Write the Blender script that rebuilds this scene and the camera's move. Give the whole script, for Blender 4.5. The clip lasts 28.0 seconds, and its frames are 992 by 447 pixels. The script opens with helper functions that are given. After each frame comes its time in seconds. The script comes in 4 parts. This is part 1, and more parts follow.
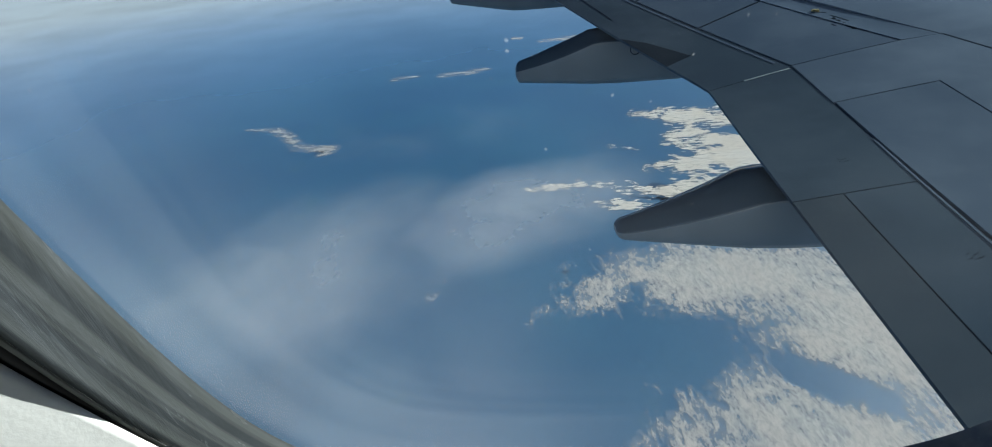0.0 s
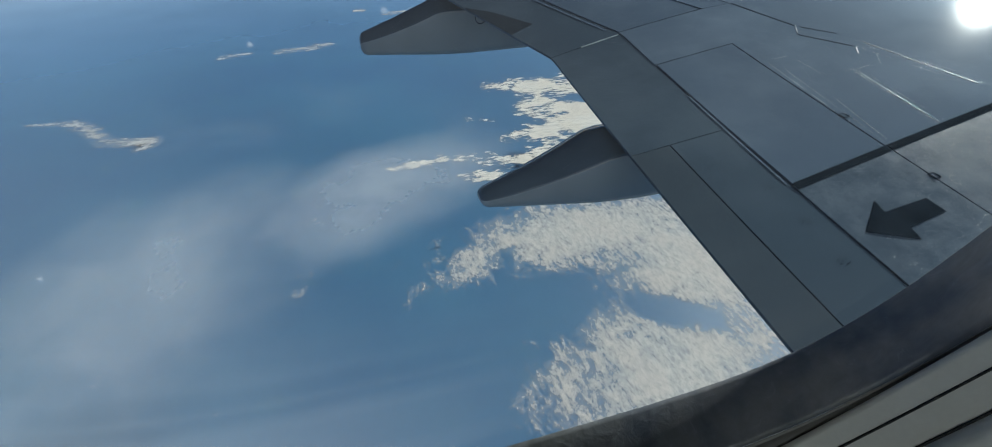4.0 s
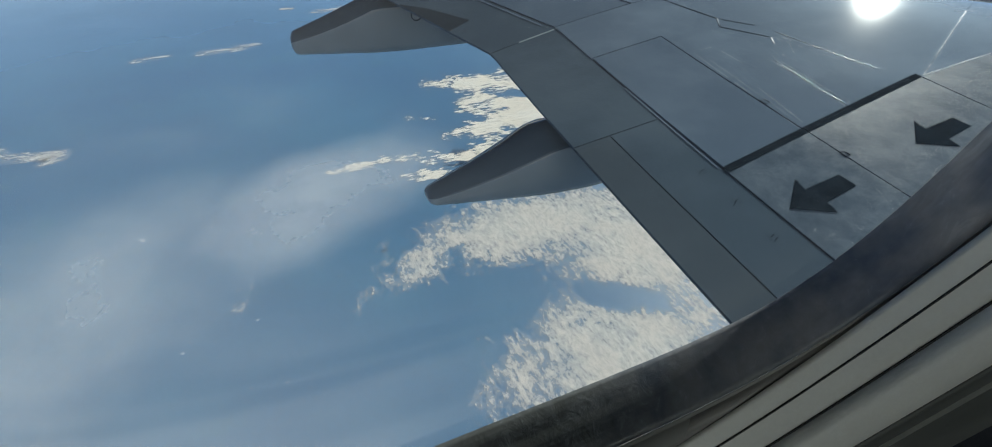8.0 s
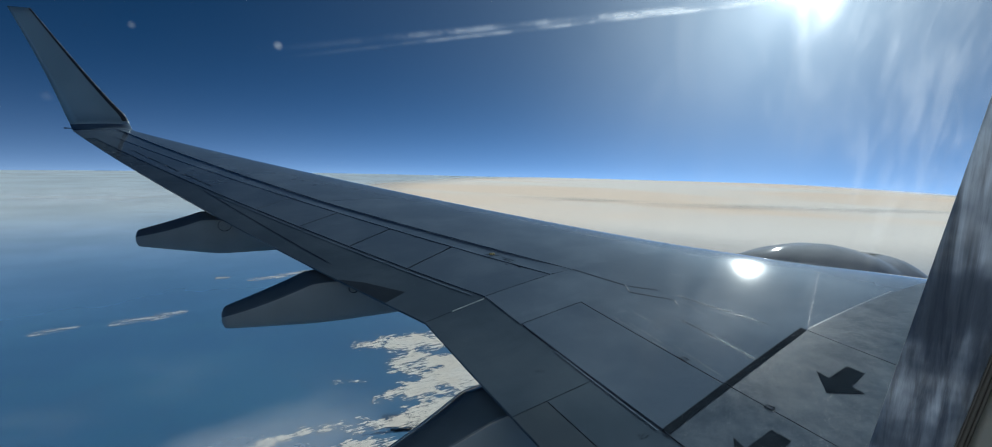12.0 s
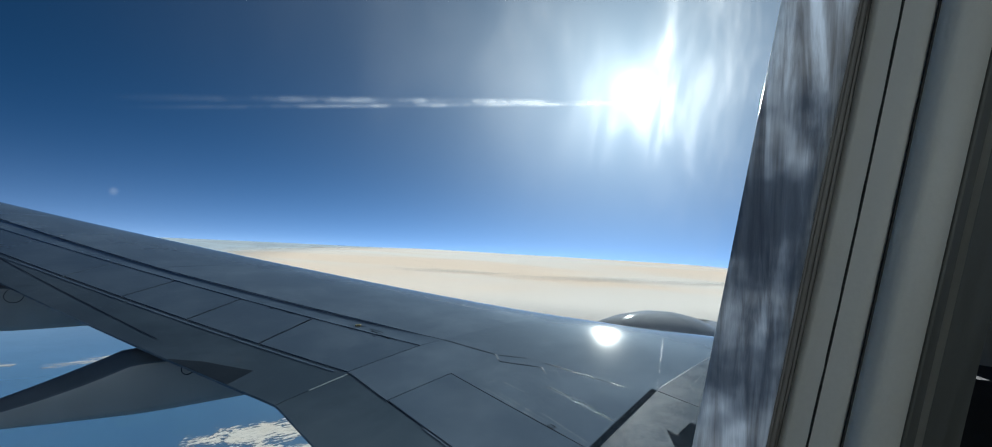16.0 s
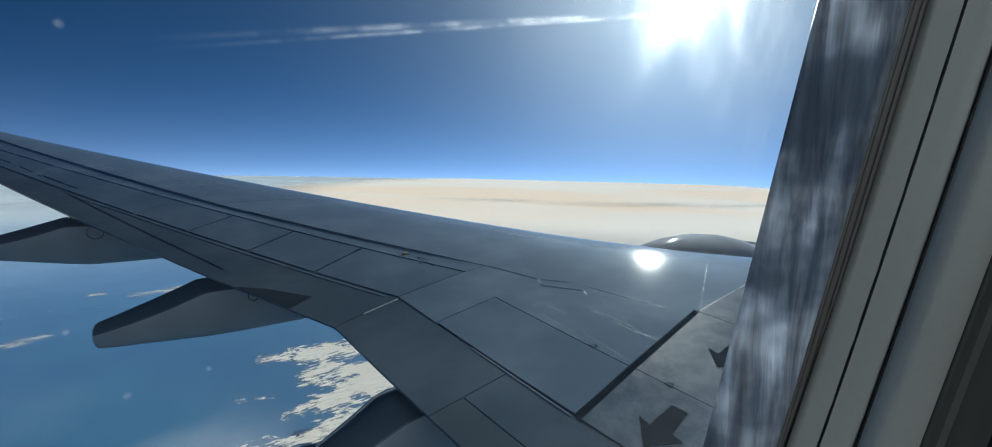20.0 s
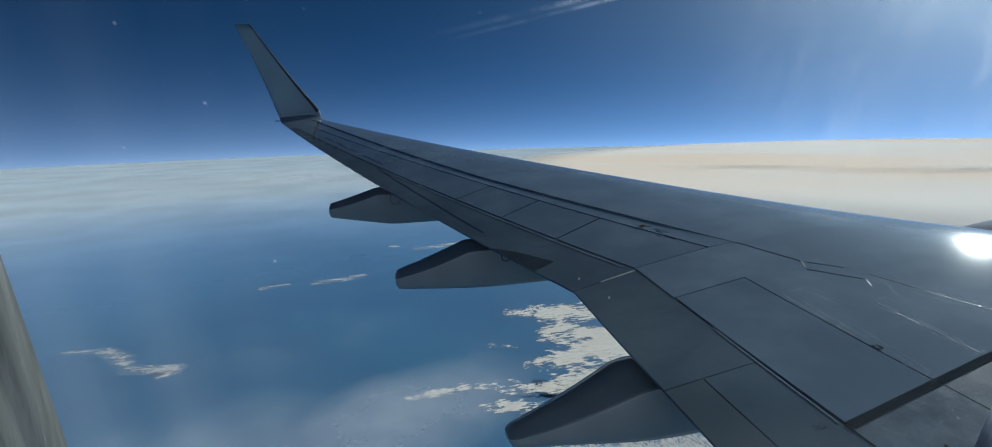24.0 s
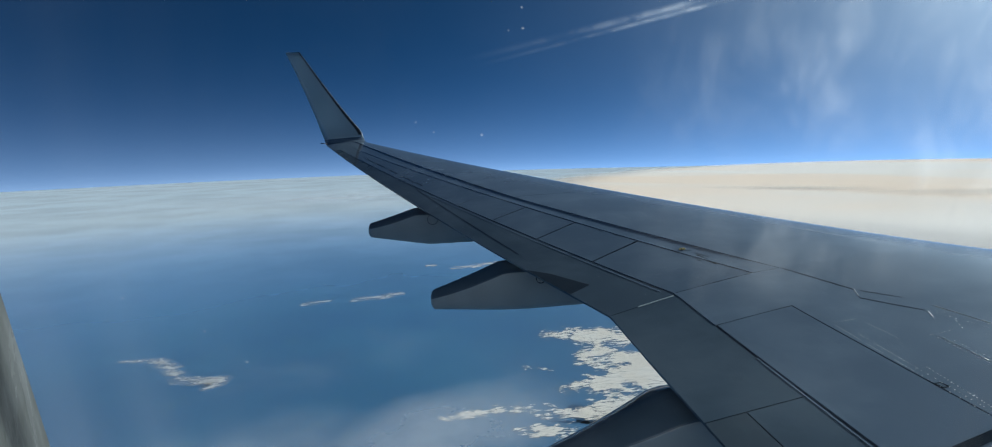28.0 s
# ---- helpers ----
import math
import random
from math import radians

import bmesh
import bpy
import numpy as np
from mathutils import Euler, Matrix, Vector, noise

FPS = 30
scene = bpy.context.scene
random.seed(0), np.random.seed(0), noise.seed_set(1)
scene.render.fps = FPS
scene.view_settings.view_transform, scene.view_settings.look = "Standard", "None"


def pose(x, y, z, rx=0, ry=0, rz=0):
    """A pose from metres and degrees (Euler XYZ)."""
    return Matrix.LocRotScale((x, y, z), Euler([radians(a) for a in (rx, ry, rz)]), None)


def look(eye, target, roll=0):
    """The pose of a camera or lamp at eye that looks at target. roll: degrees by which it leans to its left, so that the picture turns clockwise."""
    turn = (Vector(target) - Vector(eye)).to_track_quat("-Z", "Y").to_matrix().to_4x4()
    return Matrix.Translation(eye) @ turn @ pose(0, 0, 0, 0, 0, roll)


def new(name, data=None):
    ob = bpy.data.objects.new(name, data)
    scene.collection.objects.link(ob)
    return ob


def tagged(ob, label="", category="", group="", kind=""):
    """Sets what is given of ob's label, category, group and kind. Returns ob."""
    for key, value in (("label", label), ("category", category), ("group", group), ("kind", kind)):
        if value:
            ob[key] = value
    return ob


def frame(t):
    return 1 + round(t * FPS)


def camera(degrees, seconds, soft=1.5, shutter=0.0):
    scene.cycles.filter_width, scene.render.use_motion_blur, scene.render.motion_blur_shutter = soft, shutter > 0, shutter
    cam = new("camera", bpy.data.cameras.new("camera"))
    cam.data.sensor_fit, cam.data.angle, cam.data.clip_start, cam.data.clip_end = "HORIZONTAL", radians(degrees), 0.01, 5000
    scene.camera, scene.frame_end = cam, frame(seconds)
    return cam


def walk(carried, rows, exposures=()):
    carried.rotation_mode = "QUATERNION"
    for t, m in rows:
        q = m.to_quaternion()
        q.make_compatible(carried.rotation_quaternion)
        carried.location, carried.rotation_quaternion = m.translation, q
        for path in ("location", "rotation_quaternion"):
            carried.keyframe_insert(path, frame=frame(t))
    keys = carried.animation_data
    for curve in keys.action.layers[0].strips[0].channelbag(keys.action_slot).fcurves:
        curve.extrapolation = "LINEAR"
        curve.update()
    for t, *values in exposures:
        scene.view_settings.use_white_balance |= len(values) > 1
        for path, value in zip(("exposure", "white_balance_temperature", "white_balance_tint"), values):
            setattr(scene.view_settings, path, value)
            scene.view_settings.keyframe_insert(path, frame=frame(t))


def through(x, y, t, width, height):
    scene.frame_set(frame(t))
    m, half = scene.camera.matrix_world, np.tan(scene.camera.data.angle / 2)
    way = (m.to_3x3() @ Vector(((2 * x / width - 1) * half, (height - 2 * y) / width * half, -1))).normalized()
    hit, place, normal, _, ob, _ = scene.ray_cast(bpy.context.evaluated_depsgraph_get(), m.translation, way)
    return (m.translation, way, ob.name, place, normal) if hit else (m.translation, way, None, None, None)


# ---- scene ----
cam = camera(92.45, 28.0, soft=1.0)
PATH = [
    (0.0, pose(-0.0095, -0.0137, -0.0001, 55.90, 4.32, 0.29)),
    (0.5, pose(-0.0195, -0.0149, -0.0082, 56.14, 4.79, -0.53)),
    (1.0, pose(-0.0300, -0.0148, -0.0165, 57.55, 4.83, -1.33)),
    (1.5, pose(-0.0229, -0.0128, -0.0200, 58.02, 4.98, -2.07)),
    (2.0, pose(-0.0201, -0.0038, -0.0250, 58.11, 3.81, -4.97)),
    (2.5, pose(-0.0163, 0.0059, -0.0296, 58.26, 2.55, -8.64)),
    (3.0, pose(-0.0167, 0.0089, -0.0392, 58.21, 0.94, -12.05)),
    (3.5, pose(-0.0065, 0.0119, -0.0373, 56.82, 0.18, -14.34)),
    (4.0, pose(0.0068, 0.0135, -0.0427, 52.41, 0.25, -16.29)),
    (4.5, pose(0.0045, 0.0263, -0.0467, 49.27, 0.17, -19.02)),
    (6.5, pose(-0.0315, 0.0026, -0.0318, 47.94, -0.45, -21.36)),
    (7.0, pose(-0.0336, 0.0010, -0.0275, 48.11, -0.39, -21.99)),
    (7.5, pose(-0.0206, 0.0067, -0.0361, 49.80, -0.68, -22.66)),
    (8.0, pose(-0.0076, 0.0125, -0.0447, 52.10, -0.92, -23.38)),
    (8.5, pose(-0.0029, 0.0125, -0.0423, 53.08, -0.81, -24.00)),
    (9.0, pose(0.0017, 0.0126, -0.0399, 55.06, -0.92, -24.40)),
    (9.5, pose(0.0007, 0.0210, -0.0370, 57.88, -0.60, -25.29)),
    (10.0, pose(0.0054, 0.0124, -0.0307, 62.75, -0.29, -26.30)),
    (10.5, pose(-0.0025, 0.0119, -0.0016, 70.05, -0.71, -29.35)),
    (11.0, pose(-0.0043, 0.0014, 0.0224, 74.00, -0.53, -30.27)),
    (11.5, pose(-0.0148, 0.0028, 0.0318, 77.75, -0.82, -30.71)),
    (12.0, pose(-0.0150, 0.0001, 0.0414, 82.49, -1.60, -31.31)),
    (12.5, pose(-0.0009, 0.0024, 0.0425, 86.92, -2.22, -33.30)),
    (13.0, pose(0.0150, 0.0029, 0.0411, 91.58, -2.99, -36.31)),
    (13.5, pose(0.0320, 0.0061, 0.0408, 92.83, -2.56, -41.97)),
    (15.5, pose(0.0119, 0.0018, 0.0115, 91.95, -2.90, -46.28)),
    (16.0, pose(0.0103, 0.0057, 0.0071, 91.76, -3.42, -46.39)),
    (16.5, pose(0.0150, 0.0031, 0.0056, 91.29, -3.45, -46.34)),
    (17.0, pose(0.0233, 0.0061, 0.0073, 90.64, -3.17, -46.41)),
    (17.5, pose(0.0187, 0.0111, 0.0061, 90.22, -3.62, -46.33)),
    (18.0, pose(0.0150, 0.0087, 0.0029, 89.90, -3.91, -46.30)),
    (18.5, pose(0.0185, 0.0076, 0.0008, 89.42, -3.42, -46.33)),
    (19.0, pose(0.0219, 0.0072, -0.0000, 87.15, -3.06, -46.09)),
    (19.5, pose(0.0155, 0.0082, 0.0012, 84.87, -2.52, -44.50)),
    (20.0, pose(0.0144, 0.0060, 0.0023, 82.89, -1.51, -41.61)),
    (20.5, pose(-0.0010, 0.0105, 0.0078, 81.22, -0.37, -37.58)),
    (21.0, pose(-0.0098, -0.0021, 0.0104, 79.86, 0.84, -32.95)),
    (21.5, pose(-0.0337, -0.0076, 0.0151, 79.51, 1.20, -28.30)),
    (22.0, pose(-0.0453, -0.0194, 0.0181, 79.62, 1.21, -23.56)),
    (22.5, pose(-0.0439, -0.0332, 0.0231, 79.90, 1.38, -18.47)),
    (24.5, pose(-0.0310, -0.0322, 0.0296, 79.07, 1.98, -13.33)),
    (25.0, pose(-0.0255, -0.0354, 0.0319, 79.53, 2.29, -12.06)),
    (25.5, pose(-0.0235, -0.0362, 0.0351, 80.02, 0.99, -10.66)),
    (26.0, pose(-0.0370, -0.0354, 0.0413, 80.36, 1.14, -10.31)),
    (26.5, pose(-0.0372, -0.0369, 0.0447, 80.51, 1.22, -9.82)),
    (27.0, pose(-0.0206, -0.0413, 0.0473, 80.61, 1.42, -9.33)),
    (27.5, pose(-0.0207, -0.0419, 0.0466, 80.92, 1.46, -9.27)),
    (28.0, pose(-0.0212, -0.0423, 0.0447, 81.74, 1.68, -9.47)),
]

walk(cam, PATH, [(0.0, 0.95, 6000, 3), (3.0, 1.0, 6000, 3), (4.0, 1.05, 6150, 3), (7.0, 1.18, 6400, 3), (8.0, 1.2, 6400, 3), (9.0, 1.2, 6250, 3), (10.0, 1.08, 6150, 3),
                 (11.0, 0.82, 5950, 3), (12.0, 0.7, 5900, 3), (13.0, 0.84, 5950, 3), (16.0, 0.98, 6050, 3), (20.0, 0.98, 6050, 3), (21.0, 0.85, 5950, 3),
                 (22.0, 0.75, 5900, 3), (25.0, 0.72, 5850, 3), (28.0, 0.88, 5850, 3)])

# ---- light ----
SUN = Vector((0.838, 0.453, 0.305)).normalized()
world = bpy.data.worlds.new("sky")
scene.world = world
world.use_nodes = True
wn, wl = world.node_tree.nodes, world.node_tree.links
wn.clear()


def wnode(kind, **kw):
    n = wn.new(kind)
    for key, value in kw.items():
        setattr(n, key, value)
    return n


def wmath(op, a, b=None):
    n = wnode("ShaderNodeMath", operation=op)
    for i, v in enumerate((a, b)):
        if v is None:
            continue
        if isinstance(v, (int, float)):
            n.inputs[i].default_value = v
        else:
            wl.new(v, n.inputs[i])
    return n.outputs[0]


way = wnode("ShaderNodeTexCoord")
# the horizon dips at cruising height: the sky starts well below level
lift = wnode("ShaderNodeVectorMath", operation="ADD")
wl.new(way.outputs["Generated"], lift.inputs[0])
lift.inputs[1].default_value = (0, 0, 0.07)
sky = wnode("ShaderNodeTexSky", sky_type="NISHITA", sun_disc=False)
sky.sun_elevation, sky.sun_rotation = math.asin(SUN.z), math.atan2(SUN.x, SUN.y)
sky.altitude, sky.air_density, sky.dust_density, sky.ozone_density = 13500, 1.0, 0.4, 2.0
wl.new(lift.outputs[0], sky.inputs[0])
# the aureole round the sun
near = wnode("ShaderNodeVectorMath", operation="DOT_PRODUCT")
wl.new(way.outputs["Generated"], near.inputs[0])
near.inputs[1].default_value = SUN
off = wmath("MULTIPLY", wmath("ARCCOSINE", wmath("MINIMUM", near.outputs["Value"], 1.0)), 57.2958)
core = wmath("MULTIPLY", wmath("POWER", 2.71828, wmath("DIVIDE", off, -0.62)), 3.0)
halo = wmath("MULTIPLY", wmath("POWER", 2.71828, wmath("DIVIDE", off, -12.0)), 0.53)
# pale air low over the horizon
level = wnode("ShaderNodeSeparateXYZ")
wl.new(lift.outputs[0], level.inputs[0])
rise = wmath("MULTIPLY", wmath("MAXIMUM", wmath("SUBTRACT", level.outputs[2], 0.036), 0.0), 57.2958)
low = wnode("ShaderNodeBackground")
low.inputs["Color"].default_value = (0.88, 0.93, 0.97, 1)
thick = wmath("MULTIPLY", wmath("POWER", 2.71828, wmath("DIVIDE", rise, -0.8)), 0.05)
wl.new(wmath("ADD", thick, wmath("MULTIPLY", wmath("POWER", 2.71828, wmath("DIVIDE", rise, -3.6)), 0.12)), low.inputs["Strength"])
glow = wnode("ShaderNodeBackground")
glow.inputs["Color"].default_value = (0.80, 0.92, 1.0, 1)
wl.new(wmath("ADD", core, halo), glow.inputs["Strength"])
air = wnode("ShaderNodeBackground")
# thin, clear air at height: deeper blue than at the ground
deep = wnode("ShaderNodeVectorMath", operation="MULTIPLY")
wl.new(sky.outputs[0], deep.inputs[0])
deep.inputs[1].default_value = (0.16, 0.80, 1.06)
wl.new(deep.outputs[0], air.inputs["Color"])
air.inputs["Strength"].default_value = 0.0395
both = wnode("ShaderNodeAddShader")
wl.new(air.outputs[0], both.inputs[0])
wl.new(glow.outputs[0], both.inputs[1])
last = wnode("ShaderNodeAddShader")
wl.new(both.outputs[0], last.inputs[0])
wl.new(low.outputs[0], last.inputs[1])
wl.new(last.outputs[0], wnode("ShaderNodeOutputWorld").inputs["Surface"])

sun = new("sun", bpy.data.lights.new("sun", "SUN"))
sun.data.energy, sun.data.angle, sun.data.color = 5.0, radians(0.55), (1.0, 0.96, 0.89)
sun.matrix_world = look(SUN * 50, (0, 0, 0))

# ---- materials ----
class Nodes:
    """A short way to write node trees."""

    def __init__(self, name):
        self.mat = bpy.data.materials.new(name)
        self.mat.use_nodes = True
        self.n, self.l = self.mat.node_tree.nodes, self.mat.node_tree.links
        self.n.clear()
        self.out = self.add("ShaderNodeOutputMaterial")
        self.co = self.add("ShaderNodeTexCoord")

    def add(self, kind, **kw):
        node = self.n.new(kind)
        for key, value in kw.items():
            setattr(node, key, value)
        return node

    def put(self, value, socket):
        if hasattr(value, "is_linked"):
            self.l.new(value, socket)
        else:
            socket.default_value = value

    def math(self, op, a, b=0.0, clamp=False):
        node = self.add("ShaderNodeMath", operation=op, use_clamp=clamp)
        self.put(a, node.inputs[0])
        self.put(b, node.inputs[1])
        return node.outputs[0]

    def stretch(self, scale, at=(0, 0, 0), turn=(0, 0, 0)):
        node = self.add("ShaderNodeMapping")
        self.l.new(self.co.outputs["Object"], node.inputs[0])
        node.inputs["Scale"].default_value, node.inputs["Location"].default_value = scale, at
        node.inputs["Rotation"].default_value = turn
        return node.outputs[0]

    def noise(self, scale, detail=4.0, rough=0.55, vector=None, warp=0.0):
        node = self.add("ShaderNodeTexNoise")
        self.l.new(vector or self.co.outputs["Object"], node.inputs["Vector"])
        node.inputs["Scale"].default_value, node.inputs["Detail"].default_value = scale, detail
        node.inputs["Roughness"].default_value, node.inputs["Distortion"].default_value = rough, warp
        return node.outputs["Fac"]

    def ramp(self, value, lo, hi, a=0.0, b=1.0, smooth=True):
        node = self.add("ShaderNodeMapRange", interpolation_type="SMOOTHSTEP" if smooth else "LINEAR")
        self.put(value, node.inputs["Value"])
        for key, v in (("From Min", lo), ("From Max", hi), ("To Min", a), ("To Max", b)):
            self.put(v, node.inputs[key])
        return node.outputs["Result"]

    def mix(self, fac, a, b):
        node = self.add("ShaderNodeMix", data_type="RGBA")
        self.put(fac, node.inputs["Factor"])
        self.put(a, node.inputs["A"])
        self.put(b, node.inputs["B"])
        return node.outputs["Result"]

    def bump(self, height, strength, distance):
        node = self.add("ShaderNodeBump")
        self.l.new(height, node.inputs["Height"])
        node.inputs["Strength"].default_value, node.inputs["Distance"].default_value = strength, distance
        return node.outputs["Normal"]

    def surface(self, color, rough, metal=0.0, normal=None, coat=0.0, spec=0.5):
        node = self.add("ShaderNodeBsdfPrincipled")
        self.put(color, node.inputs["Base Color"])
        self.put(rough, node.inputs["Roughness"])
        node.inputs["Metallic"].default_value = metal
        node.inputs["Coat Weight"].default_value = coat
        node.inputs["Coat Roughness"].default_value = 0.055
        node.inputs["Specular IOR Level"].default_value = spec
        if normal is not None:
            self.l.new(normal, node.inputs["Normal"])
        return node.outputs[0]

    def blend(self, fac, a, b):
        node = self.add("ShaderNodeMixShader")
        self.put(fac, node.inputs[0])
        self.l.new(a, node.inputs[1])
        self.l.new(b, node.inputs[2])
        return node.outputs[0]

    def plus(self, a, b):
        node = self.add("ShaderNodeAddShader")
        self.l.new(a, node.inputs[0])
        self.l.new(b, node.inputs[1])
        return node.outputs[0]

    def simple(self, kind, color, **more):
        node = self.add(kind)
        self.put(color, node.inputs["Color"])
        for key, value in more.items():
            node.inputs[key].default_value = value
        return node.outputs[0]

    def done(self, shader):
        self.l.new(shader, self.out.inputs["Surface"])
        return self.mat


def rgb(r, g, b):
    return (r, g, b, 1.0)


def paint(name, a, b, rough, streak=1.0, metal=0.0, coat=0.0, grit=0.0, spec=0.5):
    """Painted metal: two tones in soft patches, airflow streaks along x, fine grain and orange peel."""
    k = Nodes(name)
    patches = k.noise(0.9, 5, 0.6)
    flow = k.noise(5.0, 5, 0.65, k.stretch((0.35, 1.6, 1.0)))
    fine = k.noise(190.0, 3, 0.6)
    tone = k.math("ADD", k.math("MULTIPLY", patches, 0.78), k.math("MULTIPLY", flow, 0.12 * streak))
    color = k.mix(k.ramp(tone, 0.36, 0.62), a, b)
    rub = k.ramp(k.math("ADD", flow, k.math("MULTIPLY", fine, 0.3)), 0.4, 0.9, rough * 0.92, rough * 1.12)
    height = k.math("ADD", k.math("MULTIPLY", k.noise(2.2, 2), 0.7), k.math("MULTIPLY", fine, 0.02 + grit))
    return k.done(k.surface(color, rub, metal, k.bump(height, 0.3, 0.0012), coat, spec))


WING = paint("wing_grey_paint", rgb(0.082, 0.115, 0.162), rgb(0.122, 0.162, 0.216), 0.40, coat=1.0, spec=0.0)
SLAT = paint("slat_grey_paint", rgb(0.104, 0.140, 0.192), rgb(0.150, 0.196, 0.256), 0.40, coat=1.0, spec=0.0)
# paler than the wing: glare over the inner skin is put into its colour
SKIN = paint("inner_skin_paint", rgb(0.096, 0.131, 0.180), rgb(0.140, 0.184, 0.242), 0.40, coat=1.0, spec=0.0)
FLAP = paint("flap_grey_paint", rgb(0.052, 0.075, 0.103), rgb(0.080, 0.108, 0.140), 0.5, coat=0.6, spec=0.0)
DARK_FLAP = paint("flap_dark_paint", rgb(0.052, 0.070, 0.090), rgb(0.074, 0.094, 0.116), 0.5, coat=0.5, spec=0.0)
FAIRING = paint("fairing_grey_paint", rgb(0.180, 0.190, 0.198), rgb(0.235, 0.245, 0.25), 0.36, spec=0.3)
BARE = paint("bare_aluminium", rgb(0.55, 0.56, 0.58), rgb(0.68, 0.69, 0.70), 0.28, metal=1.0)
FUSELAGE = paint("fuselage_white_paint", rgb(0.72, 0.73, 0.74), rgb(0.80, 0.80, 0.80), 0.35)
PATCH = paint("dark_patch_paint", rgb(0.020, 0.028, 0.040), rgb(0.030, 0.040, 0.054), 0.5, coat=0.3, spec=0.0)
WHITE = paint("winglet_white_paint", rgb(0.34, 0.40, 0.41), rgb(0.42, 0.48, 0.48), 0.40)
NACELLE = paint("nacelle_paint", rgb(0.26, 0.28, 0.305), rgb(0.33, 0.35, 0.375), 0.5, coat=0.3, spec=0.0)


def walkway_paint():
    k = Nodes("walkway_grit")
    grit = k.noise(260.0, 2, 0.7)
    worn = k.noise(5.0, 7, 0.72)
    color = k.mix(k.ramp(worn, 0.35, 0.7), rgb(0.056, 0.078, 0.108), rgb(0.106, 0.135, 0.172))
    smooth = k.surface(color, 0.5, 0.0, k.bump(grit, 0.12, 0.002), coat=0.8, spec=0.0)
    # coarse grit, worn off towards the rear
    height = k.math("ADD", k.math("MULTIPLY", grit, 0.5), k.noise(105.0, 3, 0.65))
    rough = k.surface(color, k.ramp(worn, 0.3, 0.7, 0.26, 0.4), 0.0, k.bump(height, 0.6, 0.004), spec=0.004)
    split = k.add("ShaderNodeSeparateXYZ")
    k.l.new(k.co.outputs["Object"], split.inputs[0])
    left = k.math("ADD", k.ramp(split.outputs[0], 2.3, 3.3), k.math("MULTIPLY", k.math("SUBTRACT", worn, 0.5), 1.4))
    return k.done(k.blend(k.ramp(left, 0.1, 0.9, 0.03, 0.5), smooth, rough))


WALKWAY = walkway_paint()


def plain(name, a, b, rough, scale=6.0, bump=0.2, fine=220.0, spec=0.5, metal=0.0):
    k = Nodes(name)
    soft, grain = k.noise(scale, 5, 0.6), k.noise(fine, 3, 0.6)
    color = k.mix(k.ramp(k.math("ADD", k.math("MULTIPLY", soft, 0.7), k.math("MULTIPLY", grain, 0.3)), 0.35, 0.65), a, b)
    return k.done(k.surface(color, k.ramp(soft, 0.3, 0.7, rough * 0.85, min(1.0, rough * 1.15)), metal, k.bump(grain, bump, 0.0012), spec=spec))


SEALANT = plain("groove_sealant", rgb(0.012, 0.012, 0.013), rgb(0.03, 0.03, 0.03), 0.7)
MARKING = plain("marking_black", rgb(0.008, 0.013, 0.020), rgb(0.017, 0.025, 0.036), 0.8, 9.0, spec=0.0)
BRASS = plain("latch_metal", rgb(0.30, 0.25, 0.12), rgb(0.5, 0.42, 0.2), 0.35, 30.0, metal=0.8)
def rim_material():
    """Clear edge of the pane: nearly black and glossy, with pale upright smears, its forward side painted lighter."""
    k = Nodes("clear_lip")
    split = k.add("ShaderNodeSeparateXYZ")
    k.l.new(k.co.outputs["Object"], split.inputs[0])
    smear = k.noise(1.0, 6, 0.68, k.stretch((320.0, 320.0, 22.0)), 0.7)
    thin = k.noise(1.0, 4, 0.6, k.stretch((520.0, 520.0, 60.0)), 0.4)
    blot = k.noise(38.0, 4, 0.6)
    pale = k.math("MULTIPLY", k.ramp(k.math("ADD", k.math("MULTIPLY", smear, 0.7), k.math("MULTIPLY", thin, 0.3)), 0.34, 0.66), k.ramp(blot, 0.34, 0.58, 0.3, 1.0))
    pale = k.math("MULTIPLY", pale, k.math("MULTIPLY", k.ramp(split.outputs[2], -0.105, -0.03, 0.12, 1.0), k.ramp(split.outputs[0], -0.03, 0.05, 0.10, 1.0)))
    bands = k.add("ShaderNodeTexNoise", noise_dimensions="1D")
    k.put(k.math("ADD", split.outputs[1], k.math("MULTIPLY", split.outputs[2], 0.144)), bands.inputs["W"])
    bands.inputs["Scale"].default_value, bands.inputs["Detail"].default_value = 420.0, 3.0
    dark = k.mix(k.ramp(bands.outputs["Fac"], 0.36, 0.64), rgb(0.034, 0.038, 0.040), rgb(0.075, 0.080, 0.078))
    # back light on the forward side, put in as a lighter tone
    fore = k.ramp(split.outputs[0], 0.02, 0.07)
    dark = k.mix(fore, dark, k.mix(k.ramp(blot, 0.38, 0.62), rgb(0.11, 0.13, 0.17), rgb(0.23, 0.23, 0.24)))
    color = k.mix(pale, dark, rgb(0.48, 0.53, 0.60))
    gloss = k.surface(color, k.ramp(smear, 0.3, 0.7, 0.10, 0.30), 0.0, k.bump(smear, 0.25, 0.0008))
    return k.done(k.blend(k.math("ADD", k.math("ADD", k.math("MULTIPLY", pale, 0.35), 0.22), k.math("MULTIPLY", fore, 0.2)), gloss, k.simple("ShaderNodeBsdfTranslucent", color)))


